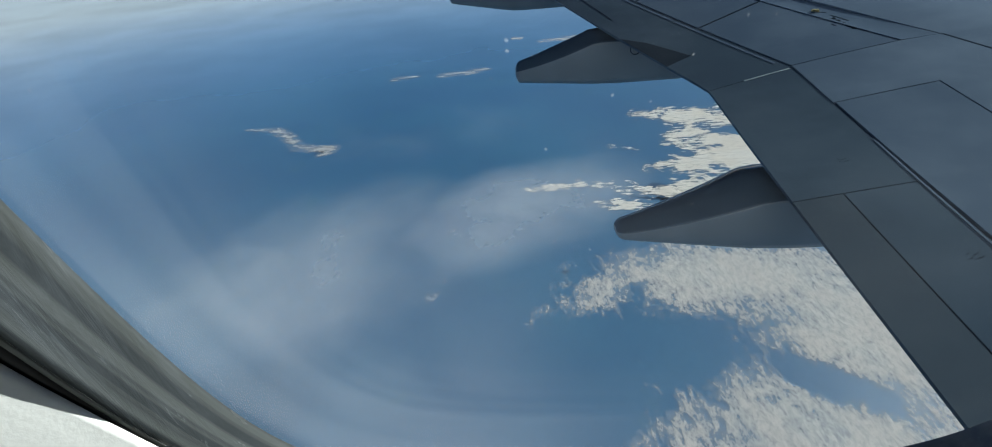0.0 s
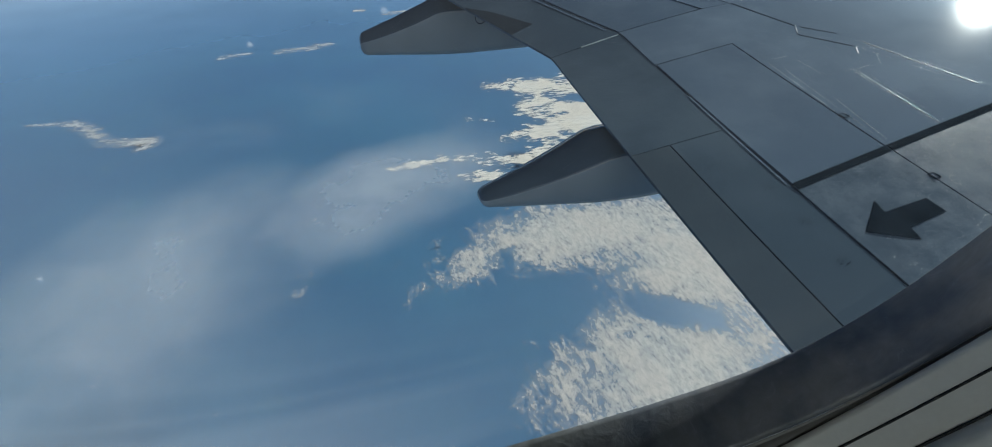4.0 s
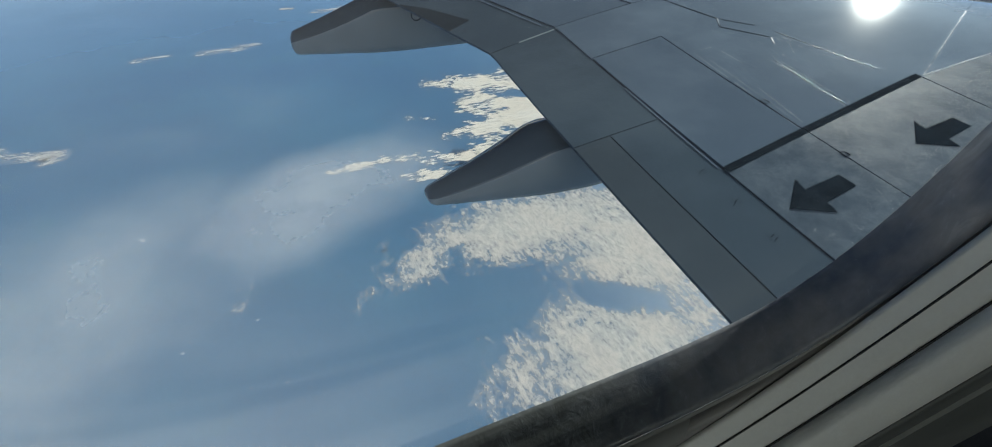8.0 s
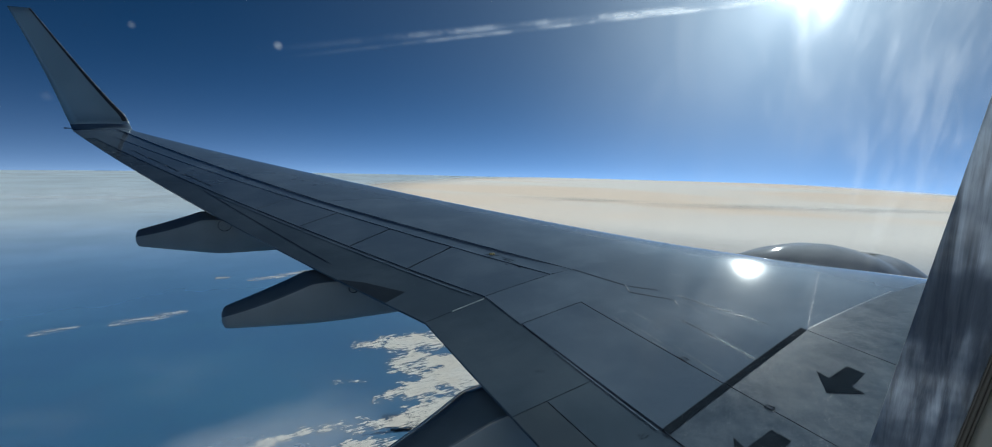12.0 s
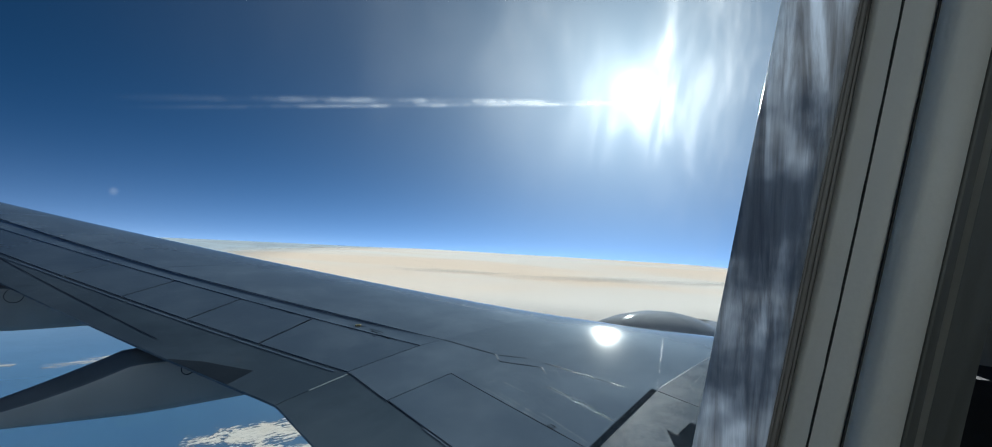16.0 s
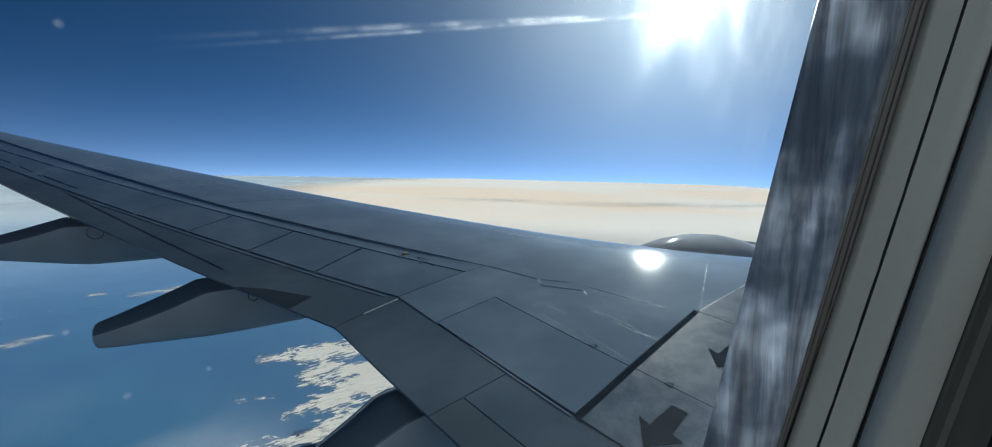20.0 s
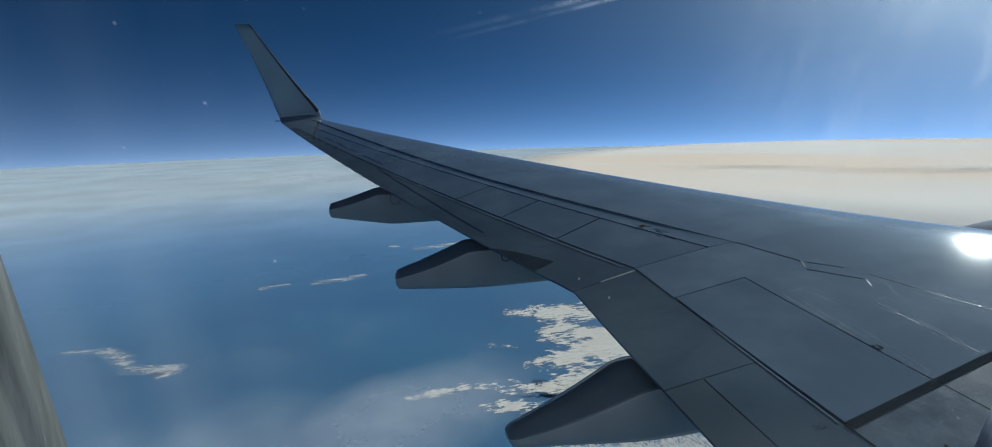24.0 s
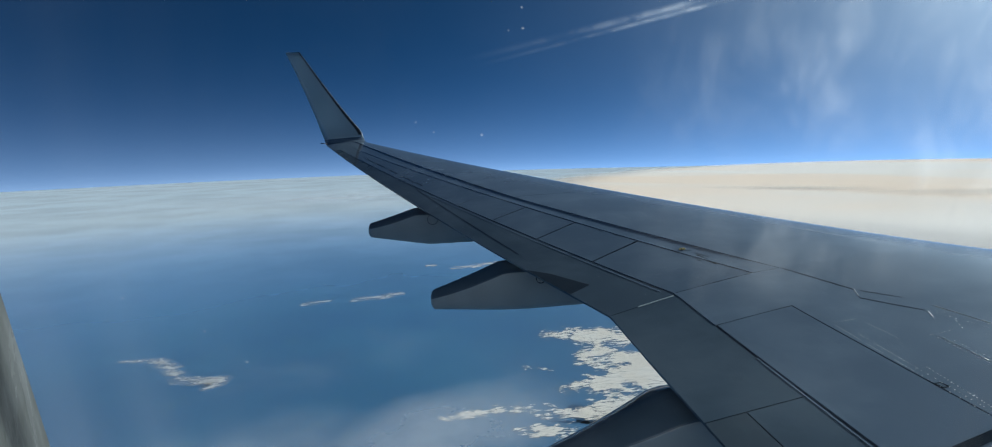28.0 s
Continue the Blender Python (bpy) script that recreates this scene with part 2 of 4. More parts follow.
RIM = rim_material()
RUBBER = plain("black_rubber", rgb(0.006, 0.006, 0.007), rgb(0.018, 0.018, 0.018), 0.42, 40.0, 0.5, 900.0)
BEZEL = plain("cabin_plastic", rgb(0.74, 0.73, 0.70), rgb(0.80, 0.79, 0.76), 0.42, 14.0, 0.06, 900.0)
# dark grey that puts the shade beyond the bezel into the colour
SHADED_PANEL = plain("shaded_plastic", rgb(0.10, 0.105, 0.10), rgb(0.14, 0.145, 0.14), 0.5, 14.0, 0.1, 700.0)
LINING = plain("cabin_lining", rgb(0.55, 0.55, 0.53), rgb(0.62, 0.62, 0.6), 0.55, 3.0, 0.2, 300.0)
CARPET = plain("cabin_carpet", rgb(0.03, 0.035, 0.05), rgb(0.06, 0.065, 0.085), 0.95, 8.0, 0.8, 300.0)


def seal_material(name, a, b, specks):
    """Rubber seal: dark and dusty, turning to a paler taupe along its forward side."""
    k = Nodes(name)
    split = k.add("ShaderNodeSeparateXYZ")
    k.l.new(k.co.outputs["Object"], split.inputs[0])
    dust = k.add("ShaderNodeTexVoronoi")
    k.l.new(k.co.outputs["Object"], dust.inputs["Vector"])
    dust.inputs["Scale"].default_value = 420.0
    smear = k.noise(60.0, 4)
    fore_tone = k.mix(smear, rgb(0.20, 0.19, 0.183), rgb(0.30, 0.288, 0.28))
    color = k.mix(k.ramp(split.outputs[0], 0.02, 0.07), k.mix(smear, rgb(*a), rgb(*b)), fore_tone)
    spots = k.math("MULTIPLY", k.ramp(dust.outputs["Distance"], 0.10, 0.22, specks, 0.0), k.ramp(k.noise(120.0, 2), 0.52, 0.62))
    return k.done(k.surface(k.mix(spots, color, rgb(0.4, 0.4, 0.38)), 0.45, 0.0, k.bump(k.math("ADD", spots, smear), 0.5, 0.0008)))


DUSTY = seal_material("dusty_seal", (0.03, 0.03, 0.032), (0.075, 0.072, 0.07), 1.0)
TAUPE = seal_material("taupe_seal", (0.04, 0.038, 0.036), (0.085, 0.080, 0.076), 0.15)
OLIVE = seal_material("seal_lip", (0.055, 0.062, 0.056), (0.10, 0.108, 0.098), 0.1)


def pane_material():
    """Clear acrylic with wiped smears, dust specks and hazy arcs along its rim."""
    k = Nodes("window_acrylic")
    split = k.add("ShaderNodeSeparateXYZ")
    k.l.new(k.co.outputs["Object"], split.inputs[0])
    px, pz = split.outputs[0], split.outputs[2]
    rx = k.math("POWER", k.math("ABSOLUTE", k.math("DIVIDE", px, 0.096)), 4.0)
    rz = k.math("POWER", k.math("ABSOLUTE", k.math("DIVIDE", pz, 0.144)), 4.0)
    rim = k.math("POWER", k.math("ADD", rx, rz), 0.25)
    arcs = k.add("ShaderNodeTexNoise", noise_dimensions="1D")
    k.put(k.math("ADD", rim, k.math("MULTIPLY", k.noise(9.0, 3), 0.10)), arcs.inputs["W"])
    arcs.inputs["Scale"].default_value, arcs.inputs["Detail"].default_value = 15.0, 3.0
    worn = k.math("MULTIPLY", k.ramp(rim, 0.42, 0.97), k.ramp(arcs.outputs["Fac"], 0.25, 0.75, 0.5, 1.0))
    # more of the arcs low down and towards the rear
    low = k.ramp(k.math("ADD", pz, k.math("MULTIPLY", px, 0.8)), -0.16, -0.02, 1.0, 0.08)
    wipe = k.noise(105.0, 4, 0.5, k.stretch((1.0, 1.0, 0.62), turn=(0, 0.15, 0)), 0.8)
    blot = k.noise(55.0, 3, 0.55, None, 0.4)
    smear = k.math("MULTIPLY", k.ramp(wipe, 0.28, 0.80), k.ramp(blot, 0.36, 0.70, 0.06, 1.0))
    mist = k.ramp(k.noise(42.0, 4, 0.55, None, 0.5), 0.42, 0.75)
    specks = k.add("ShaderNodeTexVoronoi")
    k.l.new(k.co.outputs["Object"], specks.inputs["Vector"])
    specks.inputs["Scale"].default_value = 260.0
    dots = k.math("MULTIPLY", k.ramp(k.math("ADD", specks.outputs["Distance"], k.math("MULTIPLY", k.noise(900.0, 2), 0.10)), 0.06, 0.13, 1.0, 0.0), k.ramp(k.noise(35.0, 1), 0.56, 0.64))
    high = k.math("MULTIPLY", k.ramp(pz, -0.08, 0.012, 0.06, 1.0), k.ramp(px, -0.03, 0.06, 0.05, 1.0))
    low = k.math("MULTIPLY", low, k.ramp(px, -0.03, 0.03, 1.0, 0.15))
    haze = k.math("MULTIPLY", k.math("MULTIPLY", worn, low), PANE_RIM)
    film = k.math("ADD", k.math("MULTIPLY", k.math("MULTIPLY", smear, high), PANE_SMEAR), PANE_FILM)
    upper = k.math("MULTIPLY", k.ramp(pz, -0.004, 0.03), k.ramp(px, -0.010, 0.036))
    haze = k.math("ADD", haze, k.math("MULTIPLY", k.math("MULTIPLY", smear, upper), PANE_DUST))
    # paleness of the thin cloud, painted as haze low on the rear side
    rear_haze = k.math("MULTIPLY", k.ramp(pz, -0.078, -0.045, 1.0, 0.0), k.ramp(px, -0.042, -0.008, 1.0, 0.0))
    rear_haze = k.math("MULTIPLY", rear_haze, k.ramp(k.noise(26.0, 4, 0.5, None, 0.6), 0.32, 0.68, 0.2, 1.0))
    haze = k.math("ADD", haze, k.math("MULTIPLY", rear_haze, 0.022))
    haze = k.math("ADD", haze, k.math("MULTIPLY", mist, PANE_MIST))
    # pale cloud and glare, painted as a hazy band across the lower half
    band = k.math("MULTIPLY", k.ramp(pz, -0.096, -0.064), k.ramp(pz, -0.060, -0.040, 1.0, 0.0))
    band = k.math("MULTIPLY", band, k.ramp(k.noise(30.0, 4, 0.55, None, 0.6), 0.30, 0.70, 0.35, 1.0))
    haze = k.math("ADD", haze, k.math("MULTIPLY", band, PANE_BAND))
    haze = k.math("ADD", haze, k.math("MULTIPLY", dots, 0.15), True)
    clear = k.simple("ShaderNodeBsdfTransparent", rgb(0.97, 0.985, 0.985))
    dust = k.plus(k.simple("ShaderNodeBsdfTranslucent", rgb(0.93, 0.93, 0.94)), k.simple("ShaderNodeBsdfDiffuse", rgb(0.15, 0.15, 0.15)))
    fresnel = k.add("ShaderNodeFresnel")
    fresnel.inputs["IOR"].default_value = 1.3
    gloss = k.simple("ShaderNodeBsdfGlossy", rgb(1, 1, 1), Roughness=0.35)
    shiny = k.blend(k.math("MULTIPLY", fresnel.outputs[0], 0.02), clear, gloss)
    # greasy film: it bends light only a little, so it shows round the sun
    grease = k.add("ShaderNodeBsdfRefraction", distribution="BECKMANN")
    grease.inputs["Roughness"].default_value, grease.inputs["IOR"].default_value = 1.0, 0.90
    return k.done(k.blend(haze, k.blend(film, shiny, grease.outputs[0]), dust))


PANE_RIM, PANE_SMEAR, PANE_FILM, PANE_MIST, PANE_DUST, PANE_BAND = 0.048, 0.0050, 0.0007, 0.002, 0.12, 0.007
PANE = pane_material()


def cloud_material(name, scale, soft, density, base=(0.93, 0.92, 0.90), warm=None, through=0.35, stretch=(1, 1, 1), edge=0.55, grain=12.0, relief=2.0, cotton=0.0, patchy=1.25, fine=0.6, streak=False):
    """White cloud: dense in lumps or along a winding ribbon, torn to nothing at the outline; UV runs from 0 to 1."""
    k = Nodes(name)
    split = k.add("ShaderNodeSeparateXYZ")
    k.l.new(k.co.outputs["UV"], split.inputs[0])
    ux, uy = (k.math("SUBTRACT", k.math("MULTIPLY", split.outputs[i], 2.0), 1.0) for i in (0, 1))
    far = k.math("SQRT", k.math("ADD", k.math("MULTIPLY", ux, ux), k.math("MULTIPLY", uy, uy)))
    if streak:
        far = k.math("ADD", k.math("ABSOLUTE", uy), k.math("MULTIPLY", k.math("POWER", k.math("ABSOLUTE", ux), 5.0), 0.8))
    big = k.noise(scale, 7, 0.62, k.stretch(stretch), 0.35)
    small = k.noise(scale * 7.0, 8, 0.72, k.stretch(stretch), 0.3)
    puffs = k.noise(scale * grain, 5, 0.6, k.stretch(stretch), 0.15)
    lump = k.math("ADD", k.math("MULTIPLY", big, patchy), k.math("MULTIPLY", small, fine))
    lump = k.math("ADD", lump, k.math("MULTIPLY", k.math("SUBTRACT", puffs, 0.5), cotton))
    cover = k.math("SUBTRACT", k.math("ADD", lump, edge), k.math("MULTIPLY", far, 1.1))
    alpha = k.math("MULTIPLY", k.ramp(cover, 0.86 - soft * 0.2, 0.86 + soft), density, True)
    alpha = k.math("MULTIPLY", alpha, k.ramp(far, 0.7, 0.98, 1.0, 0.0))
    diff = k.add("ShaderNodeBsdfDiffuse")
    tone = rgb(*base) if warm is None else k.mix(k.ramp(k.noise(scale * 0.7, 4, 0.5, k.stretch(stretch, (5, 9, 0)), 0.4), 0.38, 0.62), rgb(*base), rgb(*warm))
    k.put(tone, diff.inputs["Color"])
    heap = k.math("ADD", k.math("MULTIPLY", small, 0.6), puffs)
    k.l.new(k.bump(heap, 1.0, relief), diff.inputs["Normal"])
    body = k.blend(through, diff.outputs[0], k.simple("ShaderNodeBsdfTranslucent", tone))
    return k.done(k.blend(alpha, k.simple("ShaderNodeBsdfTransparent", rgb(1, 1, 1)), body))


def heaped_material(name, base, warm, density, grain, edge, soft, torn, relief, through=0.2, fibre=(1.0, 1.0, 1.0), turn=0.0, thin=0.75):
    """Cloud whose cover is laid out over the sheet: torn into fibres and tufts, dense and thin by turns."""
    k = Nodes(name)
    cover = k.add("ShaderNodeAttribute", attribute_name="cover").outputs["Fac"]
    lie = k.stretch(fibre, turn=(0, 0, radians(turn)))
    wide = k.noise(grain * 0.12, 6, 0.65, None, 0.5)
    tuft = k.noise(grain * 0.45, 7, 0.70, lie, 0.5)
    puffs = k.noise(grain * 1.1, 6, 0.66, lie, 0.35)
    rough = k.math("ADD", k.math("MULTIPLY", k.math("SUBTRACT", wide, 0.5), torn * 1.7), k.math("MULTIPLY", k.math("SUBTRACT", tuft, 0.5), torn * 1.3))
    rough = k.math("ADD", rough, k.math("MULTIPLY", k.math("SUBTRACT", puffs, 0.5), torn * 0.8))
    rough = k.math("MULTIPLY", rough, k.ramp(cover, 0.55, 1.0, 1.0, 0.55))
    depth = k.math("ADD", k.math("MULTIPLY", puffs, 0.6), k.math("MULTIPLY", tuft, 0.4))
    alpha = k.math("MULTIPLY", k.ramp(k.math("ADD", cover, rough), edge, edge + soft), k.math("MULTIPLY", k.ramp(depth, 0.34, 0.60, thin, 1.0), density), True)
    alpha = k.math("MULTIPLY", alpha, k.ramp(cover, 0.0, 0.08))
    tone = k.mix(k.ramp(wide, 0.38, 0.62), rgb(*base), rgb(*warm))
    diff = k.add("ShaderNodeBsdfDiffuse")
    k.put(tone, diff.inputs["Color"])
    k.l.new(k.bump(k.math("ADD", puffs, k.math("MULTIPLY", tuft, 0.8)), 1.0, relief), diff.inputs["Normal"])
    body = k.blend(through, diff.outputs[0], k.simple("ShaderNodeBsdfTranslucent", tone))
    return k.done(k.blend(alpha, k.simple("ShaderNodeBsdfTransparent", rgb(1, 1, 1)), body))


def flare_material():
    """Glare streak painted as a thin bright ribbon, broken into lengths, fading at its sides and ends."""
    k = Nodes("flare_streak")
    split = k.add("ShaderNodeSeparateXYZ")
    k.l.new(k.co.outputs["UV"], split.inputs[0])
    side = k.math("ABSOLUTE", k.math("SUBTRACT", k.math("MULTIPLY", split.outputs[1], 2.0), 1.0))
    gaps = k.noise(0.004, 4, 0.6)
    body = k.math("MULTIPLY", k.math("POWER", k.ramp(side, 0.0, 1.0, 1.0, 0.0), 1.6), k.ramp(k.math("ADD", k.math("MULTIPLY", gaps, 0.8), k.math("MULTIPLY", k.noise(0.03, 5, 0.7), 0.2)), 0.40, 0.60, 0.10, 1.0))
    body = k.math("MULTIPLY", body, k.ramp(split.outputs[0], 0.12, 0.60))
    body = k.math("MULTIPLY", k.math("MULTIPLY", body, k.ramp(split.outputs[0], 0.9, 1.0, 1.0, 0.2)), k.ramp(split.outputs[0], 0.2, 0.95, 0.07, 0.42))
    white = k.blend(0.6, k.simple("ShaderNodeBsdfDiffuse", rgb(0.9, 0.92, 0.95)), k.simple("ShaderNodeBsdfTranslucent", rgb(0.9, 0.92, 0.95)))
    return k.done(k.blend(body, k.simple("ShaderNodeBsdfTransparent", rgb(1, 1, 1)), white))


FLARE = flare_material()
PUFF = heaped_material("puffy_cloud", (0.84, 0.80, 0.74), (0.82, 0.76, 0.70), 0.73, 0.36, 0.26, 0.80, 1.15, 0.13, fibre=(1.5, 0.75, 1.0), turn=25, thin=0.66)
VEIL = heaped_material("thin_cloud_veil", (0.86, 0.86, 0.89), (0.82, 0.83, 0.87), 0.40, 0.022, 0.12, 0.95, 0.5, 0.03, 0.3)
SHORE = heaped_material("coast_cloud", (0.82, 0.79, 0.74), (0.80, 0.75, 0.68), 0.95, 0.36, 0.33, 0.34, 1.7, 0.12, fibre=(0.42, 1.9, 1.0), turn=-8, thin=0.8)
WISP = cloud_material("torn_cloud", 0.060, 1.0, 0.70, base=(0.72, 0.71, 0.70), stretch=(0.6, 1.7, 1), edge=-1.22, through=0.2, grain=16.0, relief=0.5, cotton=1.1, streak=True, patchy=3.4, fine=2.0)
THIN = cloud_material("faint_cloud_veil", 0.005, 1.4, 0.45, base=(0.88, 0.90, 0.94), edge=1.1, through=0.3, relief=0.0, patchy=1.0, fine=0.1)
BANK = cloud_material("cloud_bank", 0.0022, 0.5, 0.98, base=(0.89, 0.85, 0.81), warm=(0.90, 0.76, 0.64), edge=1.3, through=0.06, stretch=(0.5, 0.22, 1), grain=6.0, relief=2.5)

SHADE = cloud_material("cloud_shade_band", 0.0030, 1.3, 0.42, base=(0.42, 0.47, 0.50), stretch=(0.4, 1.4, 1), edge=0.75, through=0.1, relief=0.3)


def sea_material():
    k = Nodes("sea_and_coast")
    large, mid = k.noise(0.0045, 6, 0.6), k.noise(0.03, 5, 0.65)
    color = k.mix(k.ramp(large, 0.35, 0.68), rgb(0.016, 0.075, 0.16), rgb(0.035, 0.12, 0.20))
    color = k.mix(k.ramp(mid, 0.55, 0.8, 0.0, 0.35), color, rgb(0.05, 0.13, 0.14))
    return k.done(k.surface(color, 0.55, 0.0, k.bump(k.noise(0.25, 4), 0.3, 0.5), spec=0.3))


SEA = sea_material()


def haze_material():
    """Blue air light over the sea, put into a flat sheet: denser and paler with distance."""
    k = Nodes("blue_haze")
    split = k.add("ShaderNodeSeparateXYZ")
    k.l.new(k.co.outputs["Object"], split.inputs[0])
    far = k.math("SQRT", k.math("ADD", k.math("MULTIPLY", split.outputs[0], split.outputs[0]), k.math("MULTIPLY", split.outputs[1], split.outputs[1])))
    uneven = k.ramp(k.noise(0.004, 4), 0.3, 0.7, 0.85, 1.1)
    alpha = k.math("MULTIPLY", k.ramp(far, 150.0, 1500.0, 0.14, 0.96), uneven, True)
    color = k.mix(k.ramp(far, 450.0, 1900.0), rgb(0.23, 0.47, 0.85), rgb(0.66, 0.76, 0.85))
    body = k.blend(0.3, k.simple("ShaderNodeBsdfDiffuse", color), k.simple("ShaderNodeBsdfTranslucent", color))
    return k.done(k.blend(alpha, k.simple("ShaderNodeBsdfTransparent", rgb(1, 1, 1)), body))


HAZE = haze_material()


# ---- building helpers ----
def part(name, bm, material, parent=None, label="", smooth=False):
    mesh = bpy.data.meshes.new(name)
    bm.normal_update()
    bm.to_mesh(mesh)
    bm.free()
    mesh.materials.append(material)
    if smooth:
        mesh.polygons.foreach_set("use_smooth", [True] * len(mesh.polygons))
    ob = new(name, mesh)
    ob.parent = parent
    if label:
        ob["label"] = label
    return ob


def thing(name, label, category, at=(0, 0, 0), group="", kind=""):
    ob = new(name)
    ob.location = at
    ob.empty_display_size = 0.05
    return tagged(ob, label, category, group, kind)


def grid(bm, rows, closed_u=False, closed_v=False):
    """Faces between rows of points; returns the vertices."""
    vs = [[bm.verts.new(p) for p in row] for row in rows]
    m, n = len(vs), len(vs[0])
    for i in range(m if closed_v else m - 1):
        for j in range(n if closed_u else n - 1):
            bm.faces.new((vs[i][j], vs[i][(j + 1) % n], vs[(i + 1) % m][(j + 1) % n], vs[(i + 1) % m][j]))
    return vs


def box(bm, lo, hi):
    x0, y0, z0 = lo
    x1, y1, z1 = hi
    grid(bm, [[(x0, y0, z), (x1, y0, z), (x1, y1, z), (x0, y1, z)] for z in (z0, z1)], closed_u=True)
    bm.verts.ensure_lookup_table()
    v = bm.verts[-8:]
    bm.faces.new((v[3], v[2], v[1], v[0]))
    bm.faces.new(v[4:])

# ---- the wing ----
def lerp(a, b, u):
    return a + (b - a) * u


def bent(y, k, soft):
    """y - k beyond k, 0 before it, with a soft turn."""
    d = (y - k) / soft
    return soft * math.log1p(math.exp(min(d, 30.0))) if d < 30 else y - k


def x_te(y):
    return 1.49 - 0.357 * bent(y, 3.54, 0.02)


def z_te(y):
    return -1.72 + 0.1 * y + 0.0029 * y * y


def x_le(y):
    return -1.72 + 0.618 * (15.6 - y) + 0.232 * bent(4.0 - y, 0.0, 0.5)


def upper(s):
    return 0.45 * (0.2969 * math.sqrt(s) - 0.126 * s - 0.3516 * s * s + 0.2843 * s**3 - 0.1015 * s**4)


def z_up(x, y, side=1.0):
    te = 1.49 - 0.357 * bent(y, 3.54, 0.7)
    c = x_le(y) - te
    u = (x - te) / c
    return z_te(y) + 0.04 * c * u + side * c * upper(min(1.0, max(0.0, 1 - u)))


def hinge(y):
    return 2.14 if y < 3.64 else 2.14 - 0.405 * (y - 3.64)


def spoiler_front(y):
    return 2.957 - 0.454 * (y - 3.737)


def slat_rear(y):
    return 3.24 - 0.475 * (y - 3.72) if y < 7.35 else 1.516 - 0.428 * (y - 7.35)


def seam_line(y):
    """The joint that runs from the walkway to the leading edge."""
    return 4.03 + (y - 1.80) * 2.40


LIFT = 0.016


def skin(name, parent, y0, y1, xa, xb, material, nu=24, nv=10, y0b=None, y1b=None, gap=0.0042, nose=False, lift=LIFT, rise=0.0, label="", flush=False):
    """A skin panel between the lines xa(y) and xb(y), laid over the wing core: a shell with edges turned down into the joints."""
    y0b, y1b = (y0 if y0b is None else y0b), (y1 if y1b is None else y1b)
    bm = bmesh.new()
    rows = []
    for i in range(nv + 1):
        v = i / nv
        row = []
        for j in range(nu + 1):
            u = j / nu
            y = lerp(lerp(y0, y0b, v) + (0.0 if flush else gap), lerp(y1, y1b, v) - gap, u)
            a, b = xa(y) + gap, xb(y) - (0 if nose else gap)
            k = 1 - (1 - v) ** 2.2 if nose else v
            x = lerp(a, b, k)
            row.append(Vector((x, y, z_up(x, y) + lift - LIFT + rise * max(0.0, 1 - 3 * k) * (min(1.0, 5 * u) if flush else 1.0))))
        rows.append(row)
    vs = grid(bm, rows)
    rim = [*vs[0], *[r[-1] for r in vs[1:]], *vs[-1][-2::-1], *[r[0] for r in vs[-2:0:-1]]]
    low = [bm.verts.new(v.co - Vector((0, 0, 0.018 + rise))) for v in rim]
    rim = [bm.verts.new(v.co) for v in rim]
    for i in range(len(rim)):
        j = (i + 1) % len(rim)
        bm.faces.new((rim[j], rim[i], low[i], low[j]))
    ob = part(name, bm, material, parent, label)
    ob.data.polygons.foreach_set("use_smooth", [i < nu * nv for i in range(len(ob.data.polygons))])
    return ob


def const(x):
    return lambda y: x


wing = thing("wing", "grey painted swept wing with spoilers and flaps retracted", "aircraft wing", (0, 0.4, -1.5))


